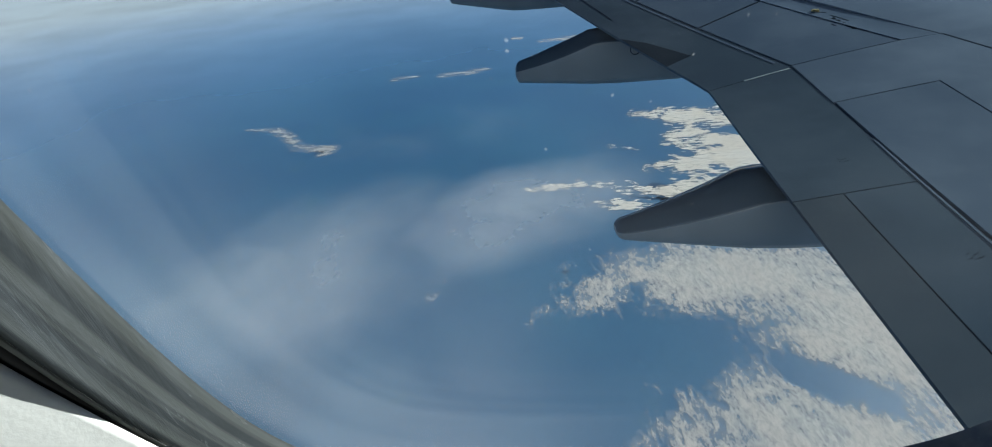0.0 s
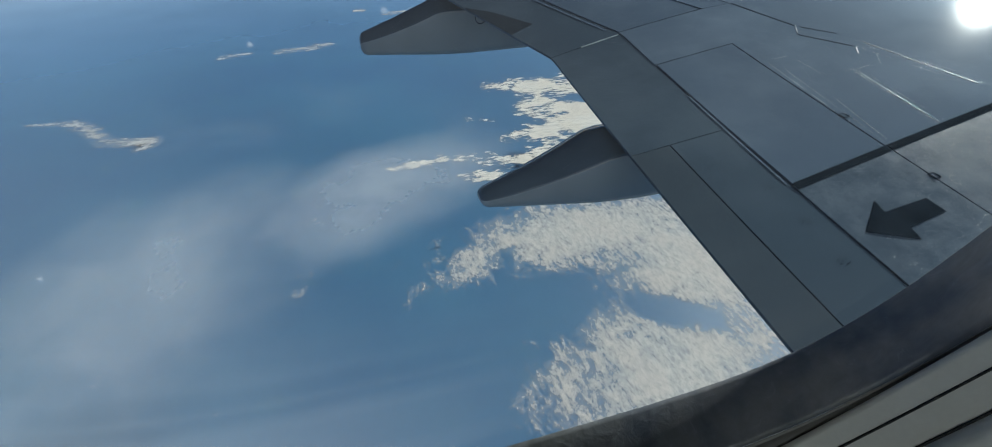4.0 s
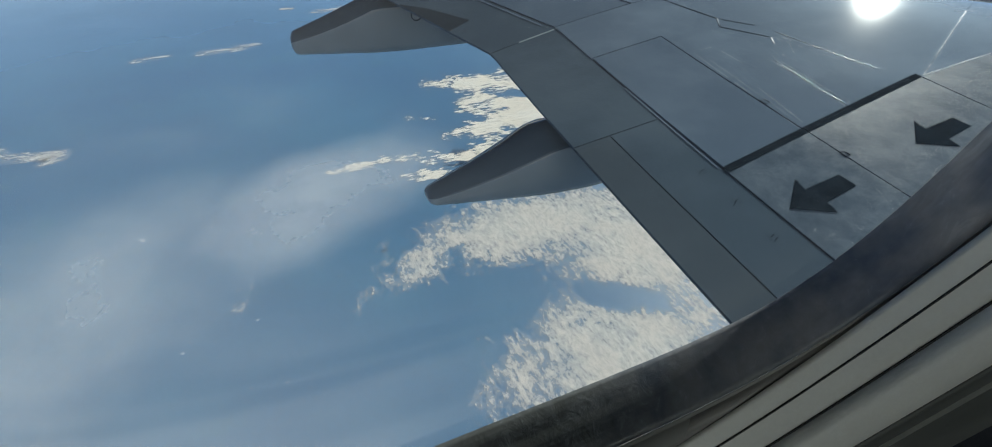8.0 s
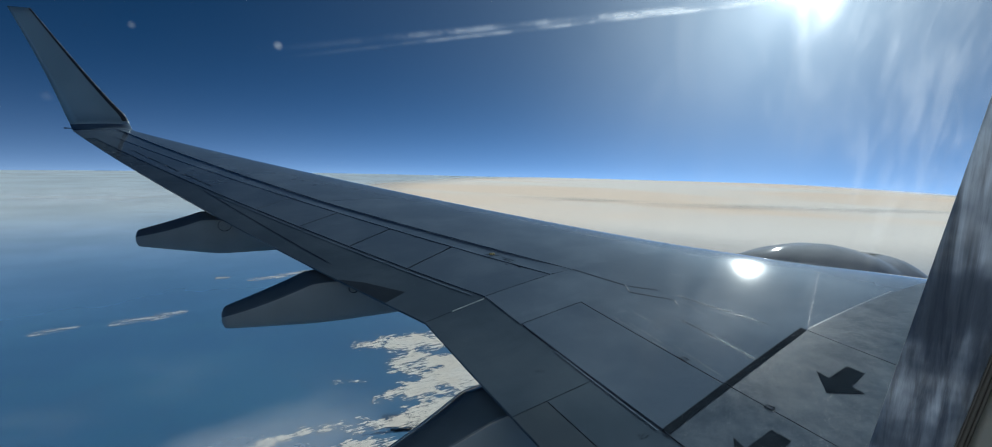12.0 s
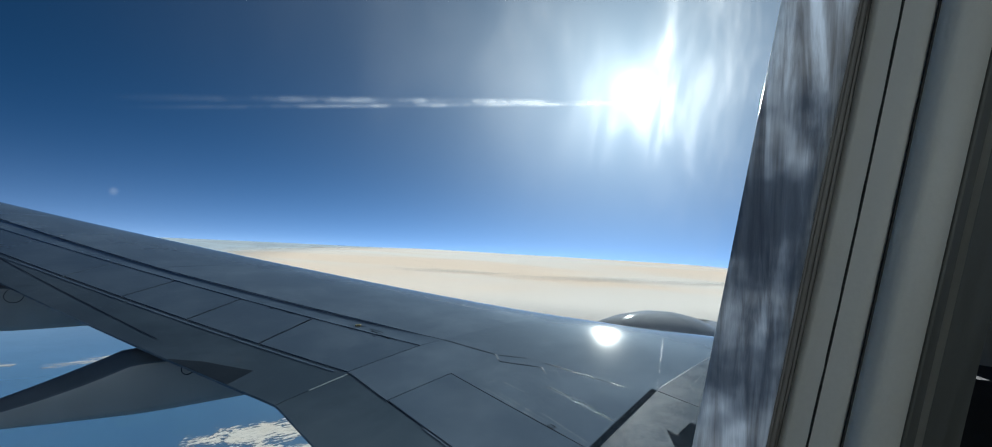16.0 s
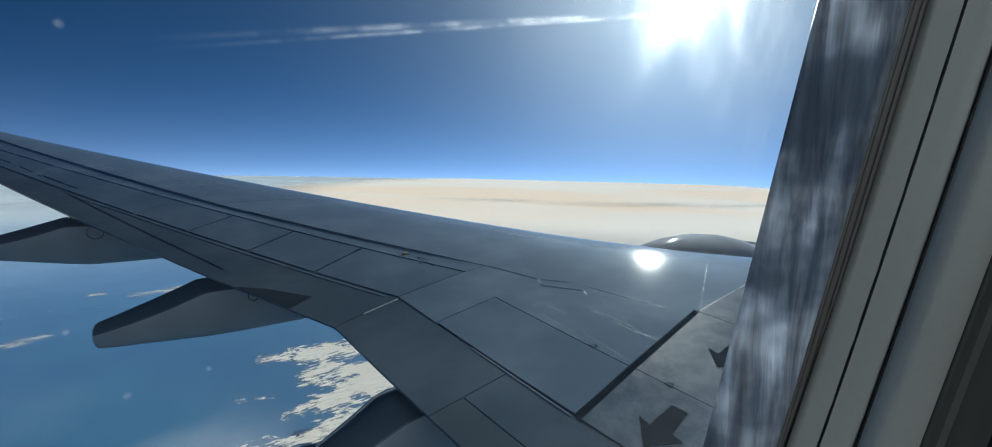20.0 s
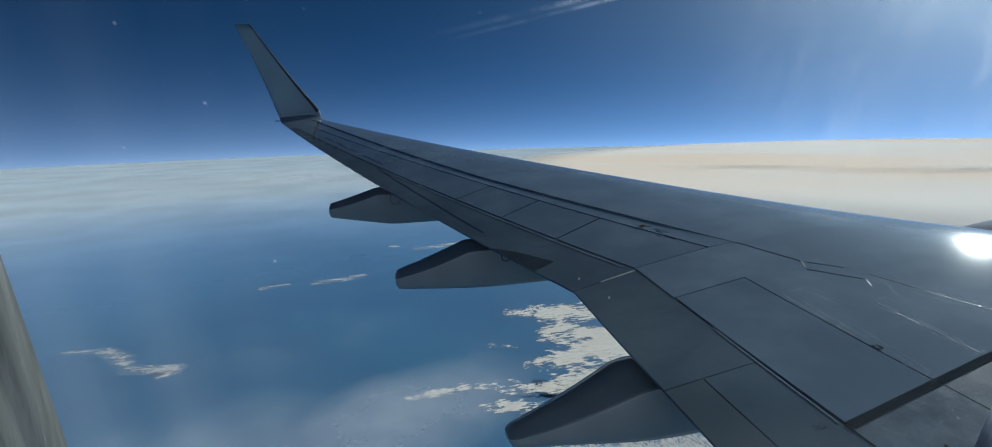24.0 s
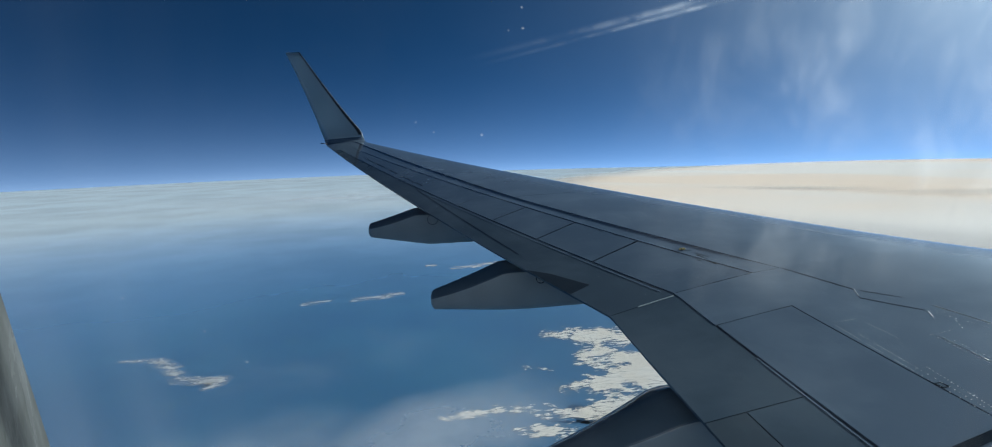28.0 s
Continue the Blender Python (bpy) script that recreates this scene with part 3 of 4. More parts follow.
def build_wing():
    root = Matrix.Translation((0, -0.4, 1.5))

    def keep(ob):
        ob.matrix_parent_inverse = root
        return ob

    # the core under the skin: closed section after section
    bm = bmesh.new()
    rows = []
    ys = [0.12, 0.8, 1.6, 2.4, 3.2, 3.5, 4.0, 5.0, 6.5, 8.0, 9.5, 11.0, 12.5, 14.0, 15.2]
    for y in ys:
        c, row = x_le(y) - x_te(y) - 0.03, []
        for side in (1, -1):
            for k in range(21):
                s = (k / 20) ** 2 if side > 0 else ((20 - k) / 20) ** 2
                if side < 0 and k in (0, 20):
                    continue
                x = x_te(y) + 0.012 + c * (1 - s)
                z = z_up(x, y) - 0.02 if side > 0 else z_up(x, y, -0.75) + 0.006
                row.append((x, y, min(z, z_up(x, y) - 0.02)))
        rows.append(row)
    vs = grid(bm, rows, closed_u=True)
    bm.faces.new(vs[0]), bm.faces.new(vs[-1][::-1])
    keep(part("wing_core", bm, SEALANT, wing, "dark sealant in the joints between panels"))

    # inboard flaps, aft of the hinge line
    keep(skin("aft_flap", wing, 0.14, 2.21, x_te, const(1.75), DARK_FLAP, lift=0.0125, label="darker grey aft flap segment"))
    keep(skin("inboard_flap", wing, 0.14, 2.21, const(1.75), hinge, FLAP, lift=0.0125))
    keep(skin("inboard_flap", wing, 2.21, 3.535, x_te, hinge, FLAP, y1b=3.64, lift=0.0125))
    keep(skin("outboard_flap", wing, 3.535, 9.6, x_te, hinge, FLAP, 40, y0b=3.64, lift=0.0125))
    keep(skin("aileron", wing, 9.6, 14.2, x_te, hinge, FLAP, 30, lift=0.0125))
    keep(skin("tip_panel", wing, 14.2, 15.2, x_te, slat_rear, WING, gap=0.0))
    # spoilers
    keep(skin("ground_spoiler", wing, 1.64, 3.085, hinge, const(2.82), WING, y0b=1.70, y1b=3.125, gap=0.012))
    cuts = [(3.66, 3.745), (4.62, 4.93), (5.53, 5.86), (6.5, 6.82), (7.5, 7.85)]
    for (a, ab), (b, bb) in zip(cuts, cuts[1:]):
        keep(skin("spoiler", wing, a, b, hinge, spoiler_front, WING, 14, 8, y0b=ab, y1b=bb, gap=0.011))
    keep(skin("rear_panel", wing, 7.5, 14.2, hinge, spoiler_front, WING, 30, 6, y0b=7.85))
    keep(skin("rear_panel", wing, 3.085, 3.66, hinge, lambda y: lerp(2.82, 2.95, (y - 3.12) / 0.62), SKIN, 8, 8, y0b=3.125, y1b=3.745, gap=0.0))
    # skin between the spoilers and the slats
    keep(skin("wing_plank", wing, 3.745, 14.2, spoiler_front, slat_rear, WING, 50, 4, rise=0.004))
    # leading edge slats, round to the nose
    for a, b, ab, bb in ((3.745, 7.42, 3.745, 7.05), (7.42, 11.3, 7.05, 11.0), (11.3, 15.2, 11.0, 15.2)):
        keep(skin("slat", wing, a, b, slat_rear, x_le, SLAT, 26, 18, y0b=ab, y1b=bb, nose=True, gap=0.006, rise=0.011, flush=a < 4))
    # the broad inner skin
    inner = keep(skin("inner_skin", wing, 1.70, 3.745, lambda y: 2.82 if y < 3.12 else lerp(2.82, 2.952, (y - 3.12) / 0.625),
              lambda y: min(seam_line(y) - 0.004, x_le(y)), SKIN, 60, 36, nose=True, gap=0.0))
    keep(skin("root_skin", wing, 1.79, 3.2, lambda y: min(seam_line(y), x_le(y) - 0.02), x_le, SKIN, 40, 30, nose=True, gap=0.001, label="glossy skin panel behind the engine"))
    walk_aft = keep(skin("walkway_panel", wing, 0.14, 1.64, hinge, const(2.82), WALKWAY, 16, 10, y1b=1.70, label="gritty worn walkway surface"))
    walk_mid = keep(skin("walkway_panel", wing, 0.14, 1.70, const(2.82), const(4.0), WALKWAY, 16, 30, y1b=1.795, label="gritty worn walkway surface"))
    keep(skin("walkway_panel", wing, 0.14, 1.795, const(4.0), x_le, WALKWAY, 16, 30, nose=True, label="gritty worn walkway surface"))

    # painted marks lie as thin films on the skin
    def film(name, points, material, label, up=0.003, on=None):
        bm = bmesh.new()
        top = [bm.verts.new((x, y, z_up(x, y) + up)) for x, y in points]
        low = [bm.verts.new((x, y, z_up(x, y) - 0.004)) for x, y in points]
        bm.faces.new(top), bm.faces.new(low[::-1])
        for i in range(len(points)):
            j = (i + 1) % len(points)
            bm.faces.new((top[j], top[i], low[i], low[j]))
        bmesh.ops.recalc_face_normals(bm, faces=bm.faces)
        return part(name, bm, material, on, label) if on else keep(part(name, bm, material, wing, label))

    for i in range(12):
        xa, xb = lerp(2.15, 4.0, i / 12), lerp(2.15, 4.0, (i + 1) / 12)
        ya, yb = (1.60 + 0.105 * (x - 2.15) for x in (xa, xb))
        if i == 4:
            continue
        film("stripe", [(xa, ya), (xb, yb), (xb, yb + 0.047), (xa, ya + 0.047)], MARKING, "black walkway border stripe", on=walk_aft if xa < 2.8 else walk_mid)
    film("stripe", [(2.767, 1.665), (2.815, 1.670), (2.815, 1.717), (2.767, 1.712)], MARKING, "black walkway border stripe")
    film("stripe", [(2.825, 1.671), (2.921, 1.681), (2.921, 1.728), (2.825, 1.718)], MARKING, "black walkway border stripe")
    shape = [(0, 0), (0.185, -0.128), (0.200, -0.052), (0.435, -0.030), (0.430, 0.075), (0.178, 0.070), (0.197, 0.152)]
    for ax, ay in ((2.22, 1.237), (3.263, 1.311)):
        film("arrow", [(ax + px, ay + py) for px, py in shape], MARKING, "black arrow painted on the walkway", on=walk_aft if ax < 2.8 else walk_mid)
    # dark access patch beside the second fairing
    film("access_patch", [(1.54, 4.14), (x_te(4.04) + 0.006, 4.04), (x_te(4.4) + 0.006, 4.4), (x_te(4.74) + 0.006, 4.74), (1.27, 4.54)], PATCH, "dark flush access patch", -0.0012)
    # bright edges of bare metal along the joints
    def strip(name, a, b, wide, material, label, up=0.004, n=10):
        for i in range(n):
            p, q = Vector(a).lerp(Vector(b), i / n), Vector(a).lerp(Vector(b), (i + 1) / n)
            side = Vector((-(q - p).y, (q - p).x)).normalized() * wide
            film(name, [tuple(p), tuple(q), tuple(q + side), tuple(p + side)], material, label, up)

    # the joint between the outboard flap and its fixed cove, and the hinge edge's highlight as pale strips
    strip("seam", (1.08, 5.2), (-0.05, 8.9), 0.005, PATCH, "dark flap joint", -0.0015, 12)
    for ya, yb in ((3.75, 4.85), (4.9, 6.3), (6.35, 8.2)):
        strip("hinge_highlight", (hinge(ya) - 0.036, ya), (hinge(yb) - 0.036, yb), 0.018, SLAT, "pale strip painted as the highlight on the hinge edge", -0.0008, 5)
    strip("edge_strip", (1.76, 3.582), (2.11, 3.637), -0.010, WHITE, "pale worn flap edge", -0.0005, 4)
    strip("joint_strip", (4.05, 1.812), (6.3, 2.75), 0.0009, BARE, "bright metal joint strip", 0.002, 6)
    strip("joint_strip", (3.306, 2.44), (3.262, 1.78), 0.0006, BARE, "bright metal joint strip", 0.002, 2)
    strip("joint_strip", (4.03, 1.80), (5.6, 1.81), 0.002, BARE, "bright metal joint strip", 0.003, 4)
    # the step that ends the slat joint, and the outline of the panel inboard of it
    strip("seam", (3.236, 3.738), (3.415, 3.17), 0.006, MARKING, "dark panel seam", 0.002, 4)
    strip("seam", (3.335, 3.03), (3.55, 2.72), 0.004, MARKING, "dark panel seam", 0.002, 3)
    strip("seam", (3.44, 3.13), (3.60, 2.93), 0.003, MARKING, "dark panel seam", 0.002, 2)
    strip("joint_strip", (3.420, 3.168), (3.335, 3.036), 0.004, BARE, "bright metal joint strip", 0.003, 1)
    strip("joint_strip", (3.66, 2.76), (3.834, 2.01), 0.0010, FAIRING, "pale metal joint strip", 0.002, 3)
    strip("joint_strip", (3.556, 2.705), (3.50, 2.62), 0.003, BARE, "bright metal joint strip", 0.003, 1)
    strip("hinge_highlight", (2.128, 2.62), (2.116, 1.66), 0.010, SLAT, "pale strip painted as the highlight on the hinge edge", -0.0008, 5)
    # broken joint lines near the tip, and the row of marks beside the hook
    for p, q in (((-1.27, 12.5), (-1.05, 11.9)), ((-0.98, 11.75), (-0.72, 11.1)), ((-0.64, 10.9), (-0.42, 10.3)), ((-0.34, 10.1), (0.07, 9.05))):
        strip("seam", p, q, 0.009, MARKING, "dark broken joint line", 0.002, 2)
        strip("joint_strip", (p[0] - 0.012, p[1]), (p[0] + 0.02, p[1] - 0.09), 0.012, FAIRING, "pale joint tab", 0.003, 1)
    strip("joint_strip", (0.04, 8.62), (0.47, 7.64), 0.012, SLAT, "pale flap edge", -0.0008, 4)
    for p, q in (((2.05, 5.764), (2.15, 5.639)), ((2.145, 5.44), (2.165, 5.40)), ((2.25, 5.23), (2.28, 5.18)), ((2.764, 4.372), (2.827, 4.214)), ((2.69, 4.21), (2.70, 4.17))):
        strip("seam", p, q, 0.008, MARKING, "short dark stencil mark", 0.002, 1)
    # rows of rivet heads
    def rivets(rows_):
        bm = bmesh.new()
        for a, b, n in rows_:
            for i in range(n):
                p = Vector(a).lerp(Vector(b), (i + 0.5 * random.random()) / n)
                if random.random() < 0.2:
                    continue
                bmesh.ops.create_icosphere(bm, subdivisions=1, radius=random.uniform(0.0024, 0.0050), matrix=Matrix.Translation((p.x, p.y, z_up(p.x, p.y))) @ Matrix.Diagonal((1, 1, 0.5, 1)))
        ob = part("rivets", bm, BARE, inner, "rows of small bright rivet heads", True)
        ob["kind"] = "stuff"

    rivets([((2.862, 2.77), (2.805, 1.72), 60), ((2.905, 2.65), (2.84, 1.72), 44), ((2.93, 2.2), (2.865, 1.72), 26), ((2.87, 2.80), (3.05, 2.79), 8), ((3.065, 2.71), (3.075, 2.45), 12),
            ((3.09, 2.46), (3.44, 2.455), 12), ((3.285, 2.44), (3.245, 1.76), 42), ((3.335, 2.40), (3.30, 1.76), 30), ((3.57, 2.70), (3.82, 1.91), 30), ((3.64, 2.66), (3.88, 1.95), 30),
            ((3.77, 2.38), (3.86, 2.17), 14), ((3.60, 2.56), (3.52, 2.45), 8), ((5.05, 3.30), (5.37, 2.75), 26), ((5.09, 3.30), (5.42, 2.75), 14), ((4.47, 2.735), (4.57, 2.54), 6)])
    # mineral grains that catch the sun on the walkway
    bm = bmesh.new()
    for i in range(1500):
        x, y = random.uniform(2.2, 5.2), random.uniform(0.9, 1.66)
        bmesh.ops.create_icosphere(bm, subdivisions=1, radius=random.uniform(0.0012, 0.0030), matrix=Matrix.Translation((x, y, z_up(x, y))) @ Matrix.Diagonal((1, 1, 0.6, 1)))
    ob = part("grit", bm, BARE, walk_mid, "bright mineral grains in the walkway coating")
    ob["kind"] = "stuff"
    # square latch plates
    for lx, ly in ((2.83, 1.425), (2.84, 2.04)):
        bm = bmesh.new()
        z = z_up(lx, ly)
        for dx, dy, w, h in ((-0.018, 0, 0.004, 0.042), (0.018, 0, 0.004, 0.042), (0, 0.021, 0.04, 0.004), (0, -0.021, 0.04, 0.004)):
            z = z_up(lx + dx, ly + dy)
            box(bm, (lx + dx - w / 2, ly + dy - h / 2, z - 0.004), (lx + dx + w / 2, ly + dy + h / 2, z + 0.003))
        keep(part("latch", bm, MARKING, wing, "square latch outline"))
    # fastener clusters on the inboard flap
    for fx, fy in ((2.02, 1.68), (2.02, 1.405), (2.0, 1.135), (1.89, 2.49), (1.97, 0.86)):
        bm = bmesh.new()
        for dx, dy in ((0, 0), (0.02, 0.008), (-0.016, 0.013), (0.007, -0.02), (0.023, -0.016), (-0.02, -0.013)):
            x, y = fx + dx, fy + dy
            bmesh.ops.create_cone(bm, segments=8, radius1=0.0032, radius2=0.003, depth=0.004, cap_ends=True, matrix=Matrix.Translation((x, y, z_up(x, y) - 0.003)))
        keep(part("fastener_group", bm, MARKING, wing, "cluster of dark fasteners"))
    # the hook on the upper skin with its painted note
    bm = bmesh.new()
    mx, my = 2.69, 4.50
    z = z_up(mx, my)
    for a, b, w in (((-0.012, 0.012), (0.025, 0.03), 0.006), ((0.0, 0.0), (0.045, 0.012), 0.006), ((0.035, -0.01), (0.045, 0.03), 0.005)):
        p, q = Vector((mx + a[0], my + a[1])), Vector((mx + b[0], my + b[1]))
        d = (q - p).normalized() * w
        s = Vector((-d.y, d.x))
        grid(bm, [[(*(p - s), z + h), (*(q - s), z + h), (*(q + s), z + h), (*(p + s), z + h)] for h in (-0.004, 0.018)], closed_u=True)
        bm.verts.ensure_lookup_table()
        bm.faces.new(bm.verts[-4:])
    keep(part("escape_hook", bm, BRASS, wing, "yellow painted escape line hook"))
    strip("hook_line", (mx - 0.10, my + 0.09), (mx + 0.07, my - 0.06), 0.006, MARKING, "thin dark line beside the hook", 0.002, 1)
    for i in range(5):
        x, y = 2.74 + 0.01 * i, 4.32 - 0.055 * i
        film("lettering_bar", [(x, y), (x + 0.028, y), (x + 0.028, y - 0.04), (x, y - 0.04)], MARKING, "small unreadable stencil lettering", 0.003)


build_wing()


# ---- winglet ----
def build_winglet():
    let = thing("winglet", "light grey blended winglet curving up from the wing tip", "winglet", (-2.2, 15.5, 0.6))
    root = Matrix.Translation((2.2, -15.5, -0.6))
    bm = bmesh.new()
    rows = []
    # stations along the bend: trailing edge, leading edge
    n = 22
    for i in range(n + 1):
        q = i / n
        bend = min(1.0, q / 0.30)
        if q < 0.30:
            ang = bend * radians(76)
            r = 0.62
            y = 15.2 + r * math.sin(ang)
            z = r * (1 - math.cos(ang)) * 0.9
        else:
            v = (q - 0.30) / 0.70
            y = lerp(15.2 + 0.62 * math.sin(radians(76)), 16.14, v)
            z = lerp(0.62 * (1 - math.cos(radians(76))) * 0.9, 2.88, v)
        zb = z_te(15.2)
        te = lerp(x_te(15.2), -2.76, min(1, q / 0.12)) if q < 0.12 else lerp(-2.76, -3.84, ((q - 0.12) / 0.88) ** 1.25)
        le = lerp(x_le(15.2), -1.70, q / 0.3) if q < 0.3 else lerp(-1.70, -3.42, ((q - 0.3) / 0.7) ** 0.92)
        c = le - te
        nrm = Vector((0, -math.sin(bend * radians(80)), math.cos(bend * radians(80))))
        row = []
        for side in (1, -1):
            for k in range(13):
                s = (k / 12) ** 2 if side > 0 else ((12 - k) / 12) ** 2
                if side < 0 and k in (0, 12):
                    continue
                row.append(Vector((te + c * (1 - s), y, zb + z + 0.04 * c * (1 - s))) + nrm * (side * c * upper(s) * (lerp(1.0, 0.9, bend) if side > 0 else 0.7)))
        rows.append(row)
    vs = grid(bm, rows[4:], closed_u=True)
    bm.faces.new(vs[0]), bm.faces.new(vs[-1][::-1])
    bmesh.ops.recalc_face_normals(bm, faces=bm.faces)
    part("winglet_blade", bm, WHITE, let, smooth=True).matrix_parent_inverse = root
    bm = bmesh.new()
    vs = grid(bm, rows[:5], closed_u=True)
    bm.faces.new(vs[0])
    bmesh.ops.recalc_face_normals(bm, faces=bm.faces)
    part("blend_root", bm, WING, let, "curved grey root of the winglet", True).matrix_parent_inverse = root
    # bright metal leading edge with a dark band behind it
    for name, lo, hi, material, label in (("leading_edge", 0, 2, BARE, "bright metal leading edge"), ("edge_band", 2, 4, SEALANT, "dark band behind the leading edge")):
        bm = bmesh.new()
        proud = Vector((0, -0.004, 0.001))
        grid(bm, [[row[k] + proud for k in range(lo, hi + 1)] for row in rows[5:]])
        part(name, bm, material, let, label, True).matrix_parent_inverse = root
    # static wick at the trailing corner
    bm = bmesh.new()
    bmesh.ops.create_cone(bm, segments=8, radius1=0.016, radius2=0.006, depth=0.16, cap_ends=True, matrix=pose(-2.80, 15.44, 0.54, 0, 90, 0))
    part("static_wick", bm, MARKING, let, "thin black static wick").matrix_parent_inverse = root
    return let


build_winglet()


# ---- flap track fairings ----
def build_fairing(y, tip, drop, length, wide, deep, nose_up, nose_low, ring):
    """A canoe under the flap: deep and broad below the wing, narrowing to a blunt tip behind it."""
    z0 = z_te(y)
    canoe = thing("flap_track_fairing", "grey canoe-shaped flap fairing under the trailing edge", "flap fairing", (tip, y, z0), "flap fairings")
    bm = bmesh.new()
    rows = []
    n = 26
    edge = x_te(y)
    for i in range(n + 1):
        q = i / n
        x = tip + length * q**2.0
        k = (x - tip) / (edge - tip)
        blunt = math.sqrt(min(1.0, max(0.02, (x - tip) / 0.035)))
        w = wide * lerp(0.36, 1.0, min(1, k) ** 0.85) * (0.5 + 0.5 * blunt)
        top = lerp(nose_up - drop, -0.05, min(1.0, k) ** 1.08)
        low = -drop - nose_low - deep * min(1.3, k)
        mid = (top + low) / 2
        ch = lerp(low, top, lerp(0.62, 0.83, min(1.0, k)))
        top_, low_ = mid + (top - mid) * (0.3 + 0.7 * blunt), mid + (low - mid) * (0.3 + 0.7 * blunt)
        ch = mid + (ch - mid) * (0.3 + 0.7 * blunt)
        half = [(0.0, top_), (0.45, lerp(top_, ch, 0.30)), (0.93, lerp(top_, ch, 0.86)), (1.0, ch), (0.995, lerp(ch, low_, 0.06)),
                (0.96, lerp(ch, low_, 0.45)), (0.88, lerp(ch, low_, 0.85)), (0.72, low_), (0.3, low_)]
        row = [(x - tip, w / 2 * a, z) for a, z in half] + [(x - tip, -w / 2 * a, z) for a, z in half[:0:-1]]
        rows.append(row)
    vs = grid(bm, rows, closed_u=True)
    bm.faces.new(vs[0]), bm.faces.new(vs[-1][::-1])
    bmesh.ops.recalc_face_normals(bm, faces=bm.faces)
    # shade on the upper facets, put in with the flaps' darker paint
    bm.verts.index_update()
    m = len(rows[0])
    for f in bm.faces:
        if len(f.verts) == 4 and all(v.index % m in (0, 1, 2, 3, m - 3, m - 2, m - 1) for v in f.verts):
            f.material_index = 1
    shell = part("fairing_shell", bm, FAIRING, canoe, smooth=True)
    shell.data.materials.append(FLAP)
    if ring:
        bm = bmesh.new()
        rows = []
        for i in range(24):
            a = math.tau * i / 24
            rows.append([((edge - tip) * ring[0] + r * math.cos(a), -wide / 2 - d, -0.23 + r * math.sin(a)) for r, d in ((ring[1], -0.02), (ring[1], 0.006), (ring[1] - 0.006, 0.006), (ring[1] - 0.006, -0.02))])
        grid(bm, rows, closed_u=True, closed_v=True)
        part("access_ring", bm, MARKING, canoe, "small dark access ring")
    return canoe


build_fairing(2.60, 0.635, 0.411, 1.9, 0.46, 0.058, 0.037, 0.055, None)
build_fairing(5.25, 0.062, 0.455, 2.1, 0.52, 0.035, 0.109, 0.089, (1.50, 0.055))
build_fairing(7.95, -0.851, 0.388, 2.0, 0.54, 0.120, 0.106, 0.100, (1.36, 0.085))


# ---- engine nacelle beyond the leading edge ----
def build_nacelle():
    pod = thing("engine_nacelle", "polished grey engine nacelle ahead of the wing", "engine", (8.0, 3.3, -2.2))
    bm = bmesh.new()
    rows = []
    for x, top, r in ((5.2, -1.25, 0.55), (5.85, -1.03, 0.72), (6.5, -0.98, 0.86), (7.2, -0.98, 0.93), (7.8, -1.04, 0.97), (8.3, -1.13, 0.98), (8.6, -1.215, 0.97), (8.75, -1.235, 0.96), (9.2, -1.27, 0.95), (9.6, -1.33, 0.92), (9.9, -1.43, 0.88), (10.1, -1.55, 0.82), (10.05, -1.68, 0.74), (9.8, -1.74, 0.70)):
        rows.append([(x - 8.0, r * math.cos(math.tau * j / 40), top + 2.2 - r + r * math.sin(math.tau * j / 40)) for j in range(40)])
    vs = grid(bm, rows, closed_u=True)
    bm.faces.new(vs[0])
    bmesh.ops.recalc_face_normals(bm, faces=bm.faces)
    part("cowl", bm, NACELLE, pod, smooth=True)
    bm = bmesh.new()
    bmesh.ops.create_cone(bm, segments=32, radius1=0.72, radius2=0.72, depth=0.05, cap_ends=True, matrix=pose(1.75, 0, -0.22, 0, 90, 0))
    part("fan_disc", bm, RUBBER, pod, "dark fan face")
    bm = bmesh.new()
    grid(bm, [[(x, y, z) for x, z in ((-2.6, 0.6), (-1.6, 0.98), (0.2, 1.04), (1.2, 0.92))] for y in (-0.14, 0.14)])
    bmesh.ops.solidify(bm, geom=bm.faces, thickness=0.5)
    part("pylon", bm, NACELLE, pod)


build_nacelle()

# ---- the cabin window ----
WX, WZ, WY, WA, WB, TILT_Y, POW = 0.0152, 0.0122, 0.0380, 0.0958, 0.1437, 0.144, 4.77


def rim_ring(ox, oz, dep, p=POW, n=96, arc=None):
    """A rounded outline round the pane, widened by ox and oz, dep towards the cabin."""
    out = []
    for i in range(n):
        a = math.tau * (i + 0.5) / n if arc is None else lerp(arc[0], arc[1], i / (n - 1))
        c, s = math.cos(a), math.sin(a)
        x = WX + (WA + ox) * math.copysign(abs(c) ** (2 / p), c)
        z = WZ + (WB + oz) * math.copysign(abs(s) ** (2 / p), s)
        out.append(Vector((x, WY - TILT_Y * z - dep, z)))
    return out


window = thing("window_1", "oval-cornered cabin window with scratched pane and worn seals", "window", (WX, WY, WZ), kind="structure")


